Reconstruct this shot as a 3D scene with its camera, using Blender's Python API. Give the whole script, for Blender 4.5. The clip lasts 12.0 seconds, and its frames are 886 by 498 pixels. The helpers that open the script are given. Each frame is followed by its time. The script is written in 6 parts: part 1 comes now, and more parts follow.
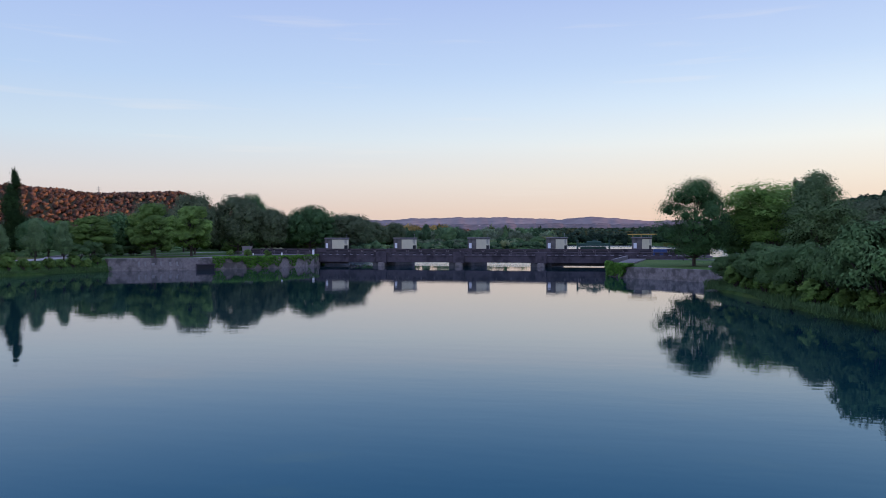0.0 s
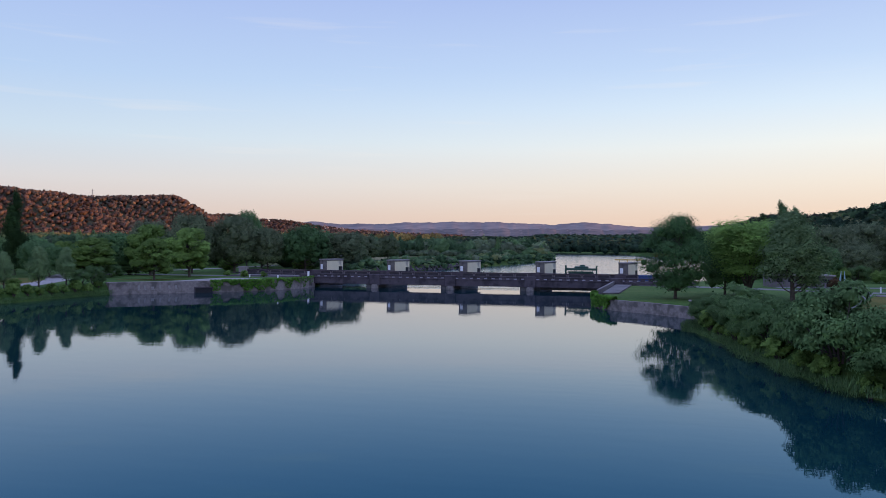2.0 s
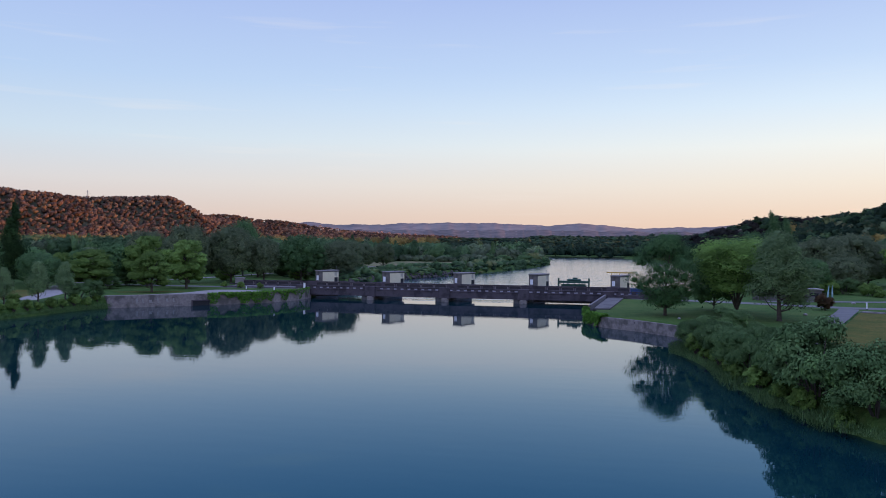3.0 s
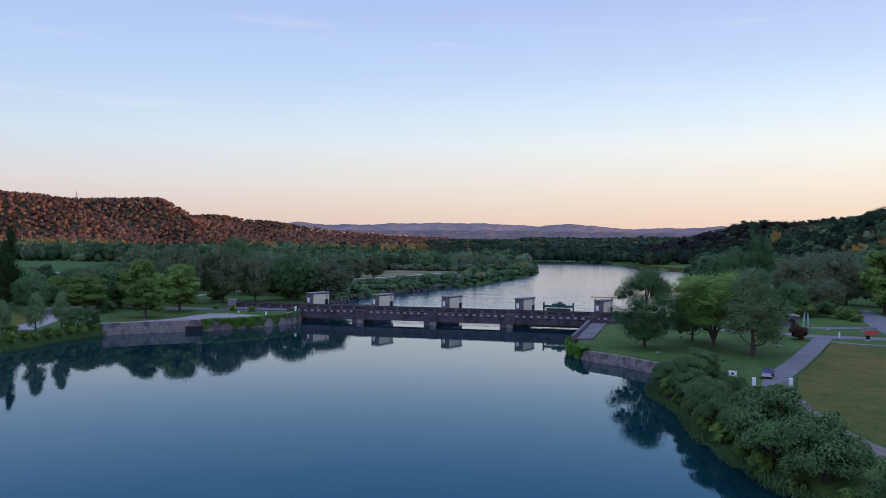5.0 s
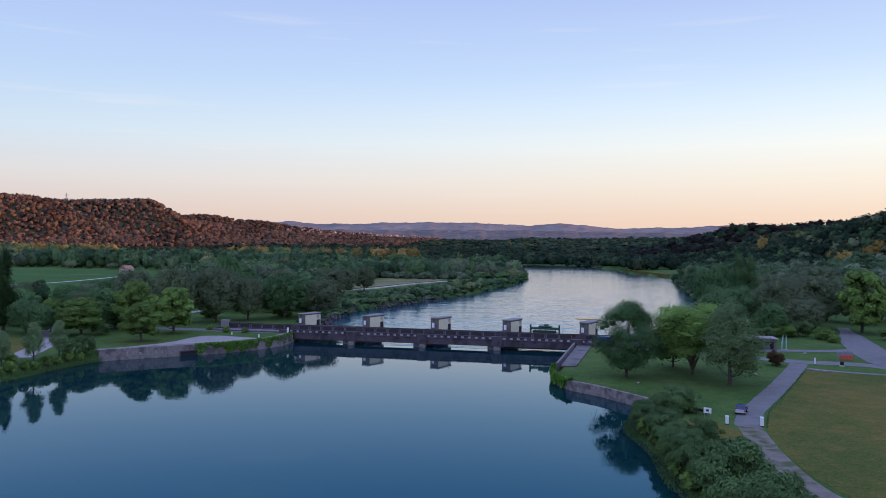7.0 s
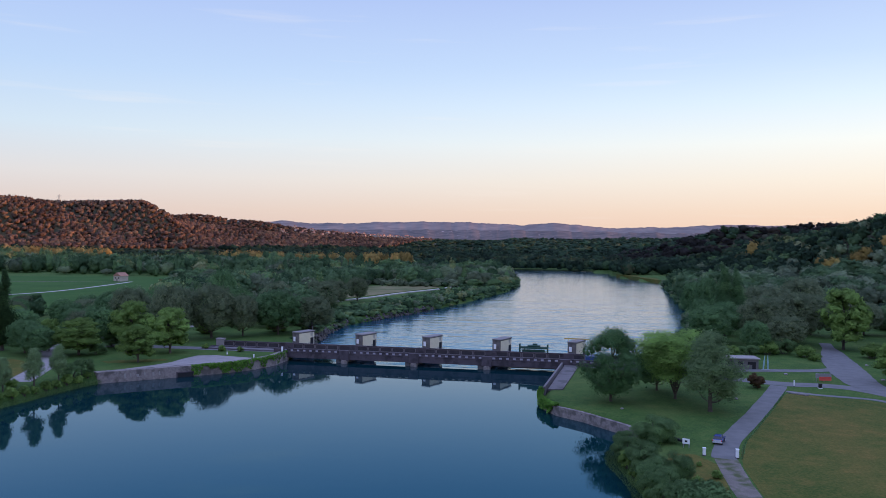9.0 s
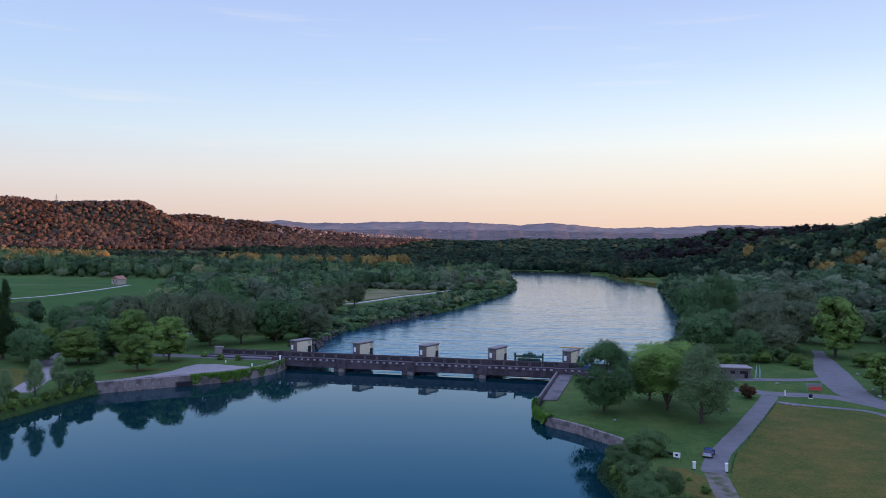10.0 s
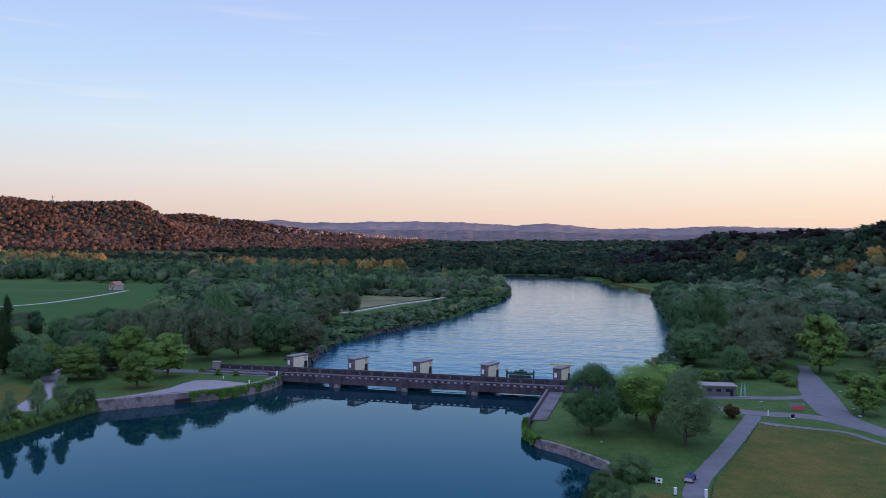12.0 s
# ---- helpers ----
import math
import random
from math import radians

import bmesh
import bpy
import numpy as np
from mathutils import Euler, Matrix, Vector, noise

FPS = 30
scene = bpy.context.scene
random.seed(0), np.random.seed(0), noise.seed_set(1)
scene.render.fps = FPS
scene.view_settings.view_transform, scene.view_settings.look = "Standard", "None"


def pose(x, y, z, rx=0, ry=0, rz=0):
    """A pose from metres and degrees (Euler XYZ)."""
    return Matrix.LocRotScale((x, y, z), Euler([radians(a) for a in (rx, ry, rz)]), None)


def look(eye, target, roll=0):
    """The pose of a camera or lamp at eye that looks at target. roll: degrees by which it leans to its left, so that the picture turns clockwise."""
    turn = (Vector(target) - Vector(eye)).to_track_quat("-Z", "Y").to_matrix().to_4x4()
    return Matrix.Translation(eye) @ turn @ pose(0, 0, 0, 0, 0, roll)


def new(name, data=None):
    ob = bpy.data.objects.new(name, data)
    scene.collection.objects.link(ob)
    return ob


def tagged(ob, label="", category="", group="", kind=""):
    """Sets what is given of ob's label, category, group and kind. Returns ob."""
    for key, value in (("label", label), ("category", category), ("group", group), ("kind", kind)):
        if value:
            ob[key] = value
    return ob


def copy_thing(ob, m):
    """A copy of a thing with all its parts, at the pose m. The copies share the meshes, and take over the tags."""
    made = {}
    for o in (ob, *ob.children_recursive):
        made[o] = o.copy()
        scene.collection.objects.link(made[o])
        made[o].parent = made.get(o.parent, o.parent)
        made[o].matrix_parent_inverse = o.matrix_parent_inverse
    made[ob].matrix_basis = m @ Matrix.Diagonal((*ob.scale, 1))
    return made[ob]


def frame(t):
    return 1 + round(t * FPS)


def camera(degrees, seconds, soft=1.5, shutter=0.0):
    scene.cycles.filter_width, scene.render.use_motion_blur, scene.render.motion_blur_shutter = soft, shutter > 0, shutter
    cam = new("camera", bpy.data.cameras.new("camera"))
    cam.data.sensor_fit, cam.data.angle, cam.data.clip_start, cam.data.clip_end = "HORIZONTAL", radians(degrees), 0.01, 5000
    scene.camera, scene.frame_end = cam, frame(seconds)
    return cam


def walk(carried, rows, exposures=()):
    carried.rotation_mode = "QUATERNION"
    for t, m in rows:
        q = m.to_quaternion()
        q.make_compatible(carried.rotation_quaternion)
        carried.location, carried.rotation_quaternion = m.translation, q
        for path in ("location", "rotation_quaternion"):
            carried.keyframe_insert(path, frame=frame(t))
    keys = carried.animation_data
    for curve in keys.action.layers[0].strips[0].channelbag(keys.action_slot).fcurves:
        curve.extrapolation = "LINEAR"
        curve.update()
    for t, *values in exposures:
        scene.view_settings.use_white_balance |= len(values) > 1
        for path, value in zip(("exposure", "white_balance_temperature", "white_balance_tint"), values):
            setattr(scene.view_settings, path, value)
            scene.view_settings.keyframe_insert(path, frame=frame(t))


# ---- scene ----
cam = camera(60.3, 12.0, soft=0.6)
PATH = [
    (0.0, 43.79, -215.77, 7.42, 13.321, -0.709, -0.097),
    (0.5, 44.21, -217.17, 8.62, 13.233, -0.610, 0.056),
    (1.0, 44.63, -218.56, 9.99, 13.118, -0.536, 0.186),
    (1.5, 45.04, -219.92, 11.52, 12.981, -0.483, 0.296),
    (2.0, 45.46, -221.26, 13.18, 12.826, -0.449, 0.388),
    (2.5, 45.87, -222.58, 14.93, 12.658, -0.432, 0.462),
    (3.0, 46.28, -223.89, 16.76, 12.481, -0.428, 0.522),
    (3.5, 46.68, -225.18, 18.65, 12.298, -0.435, 0.569),
    (4.0, 47.09, -226.46, 20.58, 12.113, -0.451, 0.603),
    (4.5, 47.49, -227.72, 22.54, 11.929, -0.474, 0.628),
    (5.0, 47.90, -228.98, 24.50, 11.747, -0.503, 0.644),
    (5.5, 48.30, -230.23, 26.45, 11.572, -0.534, 0.654),
    (6.0, 48.70, -231.47, 28.39, 11.403, -0.568, 0.659),
    (6.5, 49.10, -232.70, 30.30, 11.243, -0.602, 0.661),
    (7.0, 49.50, -233.93, 32.19, 11.093, -0.636, 0.661),
    (7.5, 49.90, -235.16, 34.03, 10.954, -0.669, 0.662),
    (8.0, 50.30, -236.38, 35.83, 10.825, -0.701, 0.664),
    (8.5, 50.70, -237.61, 37.59, 10.708, -0.730, 0.671),
    (9.0, 51.10, -238.84, 39.31, 10.601, -0.756, 0.682),
    (9.5, 51.50, -240.07, 40.99, 10.505, -0.780, 0.700),
    (10.0, 51.90, -241.31, 42.65, 10.417, -0.801, 0.728),
    (10.5, 52.31, -242.55, 44.27, 10.337, -0.820, 0.765),
    (11.0, 52.71, -243.80, 45.89, 10.263, -0.837, 0.815),
    (11.5, 53.11, -245.07, 47.51, 10.193, -0.853, 0.879),
    (12.0, 53.51, -246.34, 49.13, 10.124, -0.869, 0.958),
]
walk(cam, [(t, look((x, y, z), (x - math.sin(radians(yaw)) * math.cos(radians(p)), y + math.cos(radians(yaw)) * math.cos(radians(p)), z + math.sin(radians(p))), roll)) for t, x, y, z, yaw, p, roll in PATH],
     exposures=[(0.0, 0.0), (3.0, 0.0), (6.0, 0.06), (12.0, 0.10)])

# ---- light: the sun stands low on the right, behind the ridge ----
SUN_AZ, SUN_EL = 80.0, 3.4          # degrees clockwise from +y, degrees above the horizon
sun_dir = Vector((math.sin(radians(SUN_AZ)) * math.cos(radians(SUN_EL)), math.cos(radians(SUN_AZ)) * math.cos(radians(SUN_EL)), math.sin(radians(SUN_EL))))
sun = new("sun", bpy.data.lights.new("sun", "SUN"))
sun.data.energy, sun.data.angle, sun.data.color = 5.0, radians(0.6), (1.0, 0.44, 0.20)
sun.matrix_world = look((0, 0, 300), Vector((0, 0, 300)) - sun_dir)


def dusk_sky():
    world = bpy.data.worlds.new("dusk_sky")
    scene.world = world
    world.use_nodes = True
    n, l = world.node_tree.nodes, world.node_tree.links
    n.clear()
    out, back = n.new("ShaderNodeOutputWorld"), n.new("ShaderNodeBackground")
    sky = n.new("ShaderNodeTexSky")
    sky.sky_type, sky.sun_disc = "NISHITA", False
    sky.sun_elevation, sky.sun_rotation = radians(SUN_EL), radians(SUN_AZ)
    sky.air_density, sky.dust_density, sky.ozone_density = 1.0, 1.0, 3.0
    gain = n.new("ShaderNodeVectorMath")
    gain.operation = "SCALE"
    gain.inputs["Scale"].default_value = 0.12
    l.new(sky.outputs[0], gain.inputs[0])
    # evening colours by height above the horizon, warmer towards the sun
    coord, sep = n.new("ShaderNodeTexCoord"), n.new("ShaderNodeSeparateXYZ")
    l.new(coord.outputs["Generated"], sep.inputs[0])

    def by_height(stops):
        r = n.new("ShaderNodeValToRGB")
        e = r.color_ramp.elements
        e[0].position, e[0].color = stops[0][0], (*stops[0][1], 1)
        e[1].position, e[1].color = stops[-1][0], (*stops[-1][1], 1)
        for p, c in stops[1:-1]:
            e.new(p).color = (*c, 1)
        l.new(sep.outputs["Z"], r.inputs[0])
        return r.outputs[0]

    cool = by_height([(0.0, (0.70, 0.55, 0.52)), (0.035, (0.76, 0.63, 0.59)), (0.075, (0.77, 0.74, 0.75)), (0.13, (0.66, 0.79, 0.92)), (0.20, (0.52, 0.69, 0.96)),
                      (0.31, (0.43, 0.56, 0.93)), (0.38, (0.44, 0.57, 0.95)), (0.6, (0.70, 0.87, 1.72)), (1.0, (0.76, 0.93, 1.85))])
    warm = by_height([(0.0, (1.00, 0.64, 0.46)), (0.035, (1.02, 0.77, 0.58)), (0.075, (1.05, 0.92, 0.76)), (0.12, (1.06, 1.05, 0.97)), (0.17, (0.84, 0.97, 1.08)), (0.22, (0.64, 0.80, 1.05)),
                      (0.31, (0.47, 0.60, 0.95)), (0.38, (0.47, 0.60, 0.97)), (0.6, (0.70, 0.87, 1.72)), (1.0, (0.76, 0.93, 1.85))])
    side = n.new("ShaderNodeVectorMath")
    side.operation = "DOT_PRODUCT"
    side.inputs[1].default_value = (math.sin(radians(SUN_AZ)), math.cos(radians(SUN_AZ)), 0)
    l.new(coord.outputs["Generated"], side.inputs[0])
    span = n.new("ShaderNodeMapRange")
    span.inputs["From Min"].default_value, span.inputs["From Max"].default_value = -0.55, 0.75
    l.new(side.outputs["Value"], span.inputs["Value"])
    both = n.new("ShaderNodeMix")
    both.data_type = "RGBA"
    l.new(span.outputs[0], both.inputs["Factor"])
    l.new(cool, both.inputs["A"])
    l.new(warm, both.inputs["B"])
    # faint wisps low in the sky
    stretch, wisp, thin = n.new("ShaderNodeMapping"), n.new("ShaderNodeTexNoise"), n.new("ShaderNodeMapRange")
    stretch.inputs["Scale"].default_value = (2.6, 2.6, 46)
    wisp.inputs["Scale"].default_value, wisp.inputs["Detail"].default_value = 1.6, 5
    thin.inputs["From Min"].default_value, thin.inputs["From Max"].default_value, thin.inputs["To Max"].default_value = 0.60, 0.80, 0.22
    l.new(coord.outputs["Generated"], stretch.inputs[0])
    l.new(stretch.outputs[0], wisp.inputs["Vector"])
    l.new(wisp.outputs["Fac"], thin.inputs["Value"])
    cloud = n.new("ShaderNodeMix")
    cloud.data_type = "RGBA"
    l.new(thin.outputs[0], cloud.inputs["Factor"])
    l.new(both.outputs["Result"], cloud.inputs["A"])
    cloud.inputs["B"].default_value = (1.0, 0.92, 0.86, 1)
    mix = n.new("ShaderNodeMix")
    mix.data_type = "RGBA"
    mix.inputs["Factor"].default_value = 0.92
    l.new(gain.outputs[0], mix.inputs["A"])
    l.new(cloud.outputs["Result"], mix.inputs["B"])
    l.new(mix.outputs["Result"], back.inputs[0])
    back.inputs[1].default_value = 1.0
    l.new(back.outputs[0], out.inputs[0])


dusk_sky()


# ---- materials ----
def shader(name, rough=0.8, spec=0.3):
    m = bpy.data.materials.new(name)
    m.use_nodes = True
    n = m.node_tree.nodes
    b = n["Principled BSDF"]
    b.inputs["Roughness"].default_value = rough
    b.inputs["Specular IOR Level"].default_value = spec
    return m, n, m.node_tree.links, b


def noise_node(n, l, scale, detail=4.0, coord=None, stretch=None):
    t = n.new("ShaderNodeTexNoise")
    t.inputs["Scale"].default_value, t.inputs["Detail"].default_value = scale, detail
    if coord is not None:
        if stretch:
            mp = n.new("ShaderNodeMapping")
            mp.inputs["Scale"].default_value = stretch
            l.new(coord, mp.inputs[0])
            coord = mp.outputs[0]
        l.new(coord, t.inputs["Vector"])
    return t.outputs["Fac"]


def ramp_node(n, l, fac, stops):
    r = n.new("ShaderNodeValToRGB")
    e = r.color_ramp.elements
    e[0].position, e[0].color = stops[0][0], (*stops[0][1], 1)
    e[1].position, e[1].color = stops[-1][0], (*stops[-1][1], 1)
    for p, c in stops[1:-1]:
        e.new(p).color = (*c, 1)
    l.new(fac, r.inputs[0])
    return r.outputs[0]


def mix_node(n, l, fac, a, b, blend="MIX"):
    m = n.new("ShaderNodeMix")
    m.data_type, m.blend_type = "RGBA", blend
    for key, v in (("Factor", fac), ("A", a), ("B", b)):
        if hasattr(v, "links"):
            l.new(v, m.inputs[key])
        else:
            m.inputs[key].default_value = v if key == "Factor" else (*v, 1)
    return m.outputs["Result"]


def surface(name, lo, hi, scale=1.0, fine=12.0, rough=0.85, bump=0.02, spec=0.25, stain=None, stain_scale=0.08):
    """A worn matt surface: two colours mixed by coarse and fine noise, optional stains, and a fine relief."""
    m, n, l, b = shader(name, rough, spec)
    co = n.new("ShaderNodeTexCoord").outputs["Object"]
    a = noise_node(n, l, scale, 5, co)
    f = noise_node(n, l, fine, 4, co)
    mid = tuple((p + q) / 2 for p, q in zip(lo, hi))
    c = ramp_node(n, l, a, [(0.3, lo), (0.5, mid), (0.7, hi)])
    c2 = ramp_node(n, l, f, [(0.3, lo), (0.7, hi)])
    c = mix_node(n, l, 0.4, c, c2)
    if stain:
        s = noise_node(n, l, stain_scale, 6, co)
        sf = ramp_node(n, l, s, [(0.48, (0, 0, 0)), (0.62, (1, 1, 1))])
        c = mix_node(n, l, sf, c, stain)
    l.new(c, b.inputs["Base Color"])
    if bump:
        bp = n.new("ShaderNodeBump")
        bp.inputs["Strength"].default_value, bp.inputs["Distance"].default_value = 0.6, bump
        l.new(f, bp.inputs["Height"])
        l.new(bp.outputs[0], b.inputs["Normal"])
    return m


def turf(name, a, b, c, rough=0.95):
    """Grass seen from above: broad drifts, patches and fine tufts of three colours, with a soft relief."""
    m, n, l, sh = shader(name, rough, 0.08)
    co = n.new("ShaderNodeTexCoord").outputs["Object"]
    drift = ramp_node(n, l, noise_node(n, l, 0.055, 5, co), [(0.36, a), (0.5, b), (0.64, c)])
    patch = ramp_node(n, l, noise_node(n, l, 0.32, 6, co), [(0.34, a), (0.52, b), (0.68, c)])
    tuft = ramp_node(n, l, noise_node(n, l, 2.2, 5, co), [(0.3, tuple(v * 0.55 for v in a)), (0.5, b), (0.72, tuple(v * 1.15 for v in c))])
    col = mix_node(n, l, 0.35, mix_node(n, l, 0.5, drift, patch), tuft)
    l.new(col, sh.inputs["Base Color"])
    bp = n.new("ShaderNodeBump")
    bp.inputs["Strength"].default_value, bp.inputs["Distance"].default_value = 0.7, 0.16
    l.new(noise_node(n, l, 3.4, 5, co), bp.inputs["Height"])
    l.new(bp.outputs[0], sh.inputs["Normal"])
    return m


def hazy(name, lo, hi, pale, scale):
    """Far country with evening haze put into its colours: woods and fields in soft tones, with scattered pale fields
    and roofs.
    """
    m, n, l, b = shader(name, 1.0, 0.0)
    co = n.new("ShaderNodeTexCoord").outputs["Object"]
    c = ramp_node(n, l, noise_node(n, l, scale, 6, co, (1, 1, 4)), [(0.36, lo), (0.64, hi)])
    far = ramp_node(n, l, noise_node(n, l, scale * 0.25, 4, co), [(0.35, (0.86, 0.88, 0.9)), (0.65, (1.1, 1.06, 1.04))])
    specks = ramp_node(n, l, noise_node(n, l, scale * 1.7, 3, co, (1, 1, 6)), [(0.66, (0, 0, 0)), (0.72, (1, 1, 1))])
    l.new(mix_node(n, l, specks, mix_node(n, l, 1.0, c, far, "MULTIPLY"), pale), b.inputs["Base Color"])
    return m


def leaf_mat(name, dark, light, dry=None, glow=0.3, gain=1.0, grain_size=0.9, depth=0.75):
    """Foliage: each leaf spray takes its own tone, each tree its own tint, with light passing through."""
    m, n, l, b = shader(name, 0.9, 0.05)
    geo = n.new("ShaderNodeNewGeometry").outputs["Random Per Island"]
    att = n.new("ShaderNodeAttribute")
    att.attribute_name = "tint"
    obr = n.new("ShaderNodeObjectInfo").outputs["Random"]
    c = ramp_node(n, l, geo, [(0.0, dark), (1.0, light)])
    mid = tuple((p + q) / 2 for p, q in zip(dark, light))
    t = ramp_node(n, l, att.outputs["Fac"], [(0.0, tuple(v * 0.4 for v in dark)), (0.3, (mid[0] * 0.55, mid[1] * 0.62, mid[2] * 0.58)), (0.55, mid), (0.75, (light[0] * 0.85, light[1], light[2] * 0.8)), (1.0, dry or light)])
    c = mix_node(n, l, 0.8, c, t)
    hs = n.new("ShaderNodeHueSaturation")
    mr = n.new("ShaderNodeMapRange")
    mr.inputs["To Min"].default_value, mr.inputs["To Max"].default_value = 0.8 * gain, 1.2 * gain
    l.new(obr, mr.inputs["Value"])
    l.new(mr.outputs[0], hs.inputs["Value"])
    # leaf clusters: fine and coarse mottling of the mass
    grain = n.new("ShaderNodeTexNoise")
    grain.inputs["Scale"].default_value, grain.inputs["Detail"].default_value, grain.inputs["Roughness"].default_value = grain_size, 6, 0.7
    l.new(n.new("ShaderNodeTexCoord").outputs["Object"], grain.inputs["Vector"])
    shade = ramp_node(n, l, grain.outputs["Fac"], [(0.34, (1 - 0.46 * depth, 1 - 0.42 * depth, 1 - 0.42 * depth)), (0.5, (1.0, 1.0, 1.0)), (0.66, (1 + 0.42 * depth, 1 + 0.38 * depth, 1 + 0.3 * depth))])
    l.new(mix_node(n, l, 1.0, c, shade, "MULTIPLY"), hs.inputs["Color"])
    l.new(hs.outputs[0], b.inputs["Base Color"])
    # soft shading of the leaf mass: sprays shade by the direction in which their bough faces
    soft, turn = n.new("ShaderNodeAttribute"), n.new("ShaderNodeVectorTransform")
    soft.attribute_name = "soft"
    turn.vector_type, turn.convert_from, turn.convert_to = "NORMAL", "OBJECT", "WORLD"
    wob, add = n.new("ShaderNodeVectorMath"), n.new("ShaderNodeVectorMath")
    wob.operation, add.operation = "MULTIPLY_ADD", "ADD"
    wob.inputs[1].default_value, wob.inputs[2].default_value = (2.0 * depth,) * 3, (-1.0 * depth,) * 3
    l.new(grain.outputs["Color"], wob.inputs[0])
    l.new(wob.outputs[0], add.inputs[0])
    l.new(soft.outputs["Vector"], add.inputs[1])
    l.new(add.outputs[0], turn.inputs[0])
    l.new(turn.outputs[0], b.inputs["Normal"])
    tr = n.new("ShaderNodeBsdfTranslucent")
    l.new(hs.outputs[0], tr.inputs["Color"])
    l.new(turn.outputs[0], tr.inputs["Normal"])
    ms = n.new("ShaderNodeMixShader")
    ms.inputs[0].default_value = glow
    l.new(b.outputs[0], ms.inputs[1])
    l.new(tr.outputs[0], ms.inputs[2])
    l.new(ms.outputs[0], n["Material Output"].inputs[0])
    return m


def water_mat(name, body, tint, waves, rough, ior, clear):
    """Open water: dark body colour under a mirror skin broken by ripples. waves: (scale, stretch, height in metres)."""
    m = bpy.data.materials.new(name)
    m.use_nodes = True
    n, l = m.node_tree.nodes, m.node_tree.links
    n.remove(n["Principled BSDF"])
    co = n.new("ShaderNodeTexCoord").outputs["Object"]
    prev = None
    for scale, stretch, height in waves:
        f = noise_node(n, l, scale, 3, co, stretch)
        bp = n.new("ShaderNodeBump")
        bp.inputs["Strength"].default_value, bp.inputs["Distance"].default_value = 1.0, height
        l.new(f, bp.inputs["Height"])
        if prev is not None:
            l.new(prev, bp.inputs["Normal"])
        prev = bp.outputs[0]
    deep, skin, fres, mix = n.new("ShaderNodeBsdfDiffuse"), n.new("ShaderNodeBsdfGlossy"), n.new("ShaderNodeFresnel"), n.new("ShaderNodeMixShader")
    deep.inputs["Color"].default_value = (*body, 1)
    skin.inputs["Roughness"].default_value = rough
    fres.inputs["IOR"].default_value = ior
    # the gloss is blue where one looks down into it and clear at a grazing view
    span = n.new("ShaderNodeMapRange")
    span.inputs["From Min"].default_value, span.inputs["From Max"].default_value = clear
    l.new(fres.outputs[0], span.inputs["Value"])
    l.new(mix_node(n, l, span.outputs[0], tint, (0.97, 0.97, 1.0)), skin.inputs["Color"])
    l.new(prev, skin.inputs["Normal"])
    l.new(prev, fres.inputs["Normal"])
    l.new(fres.outputs[0], mix.inputs[0])
    l.new(deep.outputs[0], mix.inputs[1])
    l.new(skin.outputs[0], mix.inputs[2])
    l.new(mix.outputs[0], n["Material Output"].inputs[0])
    return m


M_GRASS = turf("grass", (0.028, 0.070, 0.018), (0.056, 0.112, 0.026), (0.104, 0.136, 0.038))
M_FIELD = turf("dry_meadow", (0.034, 0.072, 0.014), (0.084, 0.094, 0.021), (0.170, 0.116, 0.033))
M_CROP = surface("crop_field", (0.023, 0.076, 0.013), (0.048, 0.110, 0.021), 0.04, 0.5, 0.95, 0.05, 0.1)
M_DRY = surface("dry_grass", (0.12, 0.12, 0.052), (0.21, 0.185, 0.095), 0.1, 2.0, 0.95, 0.05, 0.1, (0.09, 0.11, 0.04), 0.04)
M_ROAD = surface("worn_asphalt", (0.105, 0.106, 0.104), (0.170, 0.166, 0.162), 0.4, 9.0, 0.9, 0.01)
M_PALE = surface("white_gravel", (0.36, 0.34, 0.32), (0.48, 0.45, 0.42), 0.5, 6.0, 0.95, 0.02)
M_GRAVEL = surface("pale_gravel", (0.21, 0.192, 0.182), (0.31, 0.287, 0.272), 0.5, 9.0, 0.95, 0.02)
M_CONC = surface("weathered_concrete", (0.062, 0.051, 0.060), (0.106, 0.088, 0.097), 0.5, 6.0, 0.9, 0.02, 0.2, (0.050, 0.042, 0.047), 0.45)
M_RAMP = surface("worn_slab", (0.115, 0.106, 0.102), (0.165, 0.152, 0.148), 0.4, 5.0, 0.9, 0.01, 0.2, (0.09, 0.083, 0.08), 0.3)
M_RIM = surface("pale_panel_rim", (0.135, 0.115, 0.122), (0.20, 0.175, 0.18), 0.6, 7.0, 0.9, 0.01)
M_DECK = surface("deck_concrete", (0.115, 0.105, 0.108), (0.175, 0.16, 0.162), 0.6, 7.0, 0.9, 0.01)
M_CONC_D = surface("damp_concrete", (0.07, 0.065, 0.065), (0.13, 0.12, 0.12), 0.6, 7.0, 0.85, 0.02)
M_PANEL = surface("sunken_tone_panel", (0.036, 0.031, 0.035), (0.060, 0.053, 0.058), 0.8, 7.0, 0.9, 0.01)
M_STONE = surface("quay_stone", (0.150, 0.128, 0.122), (0.290, 0.250, 0.232), 1.6, 5.0, 0.9, 0.06, 0.2, (0.110, 0.098, 0.090), 0.5)
M_TRACK = surface("sandy_track", (0.125, 0.110, 0.092), (0.205, 0.180, 0.155), 0.5, 5.0, 0.95, 0.03, 0.1, (0.075, 0.090, 0.040), 0.35)
M_SLAB = surface("pale_slab", (0.26, 0.235, 0.24), (0.36, 0.33, 0.33), 0.4, 5.0, 0.9, 0.01, 0.2, (0.20, 0.18, 0.18), 0.3)
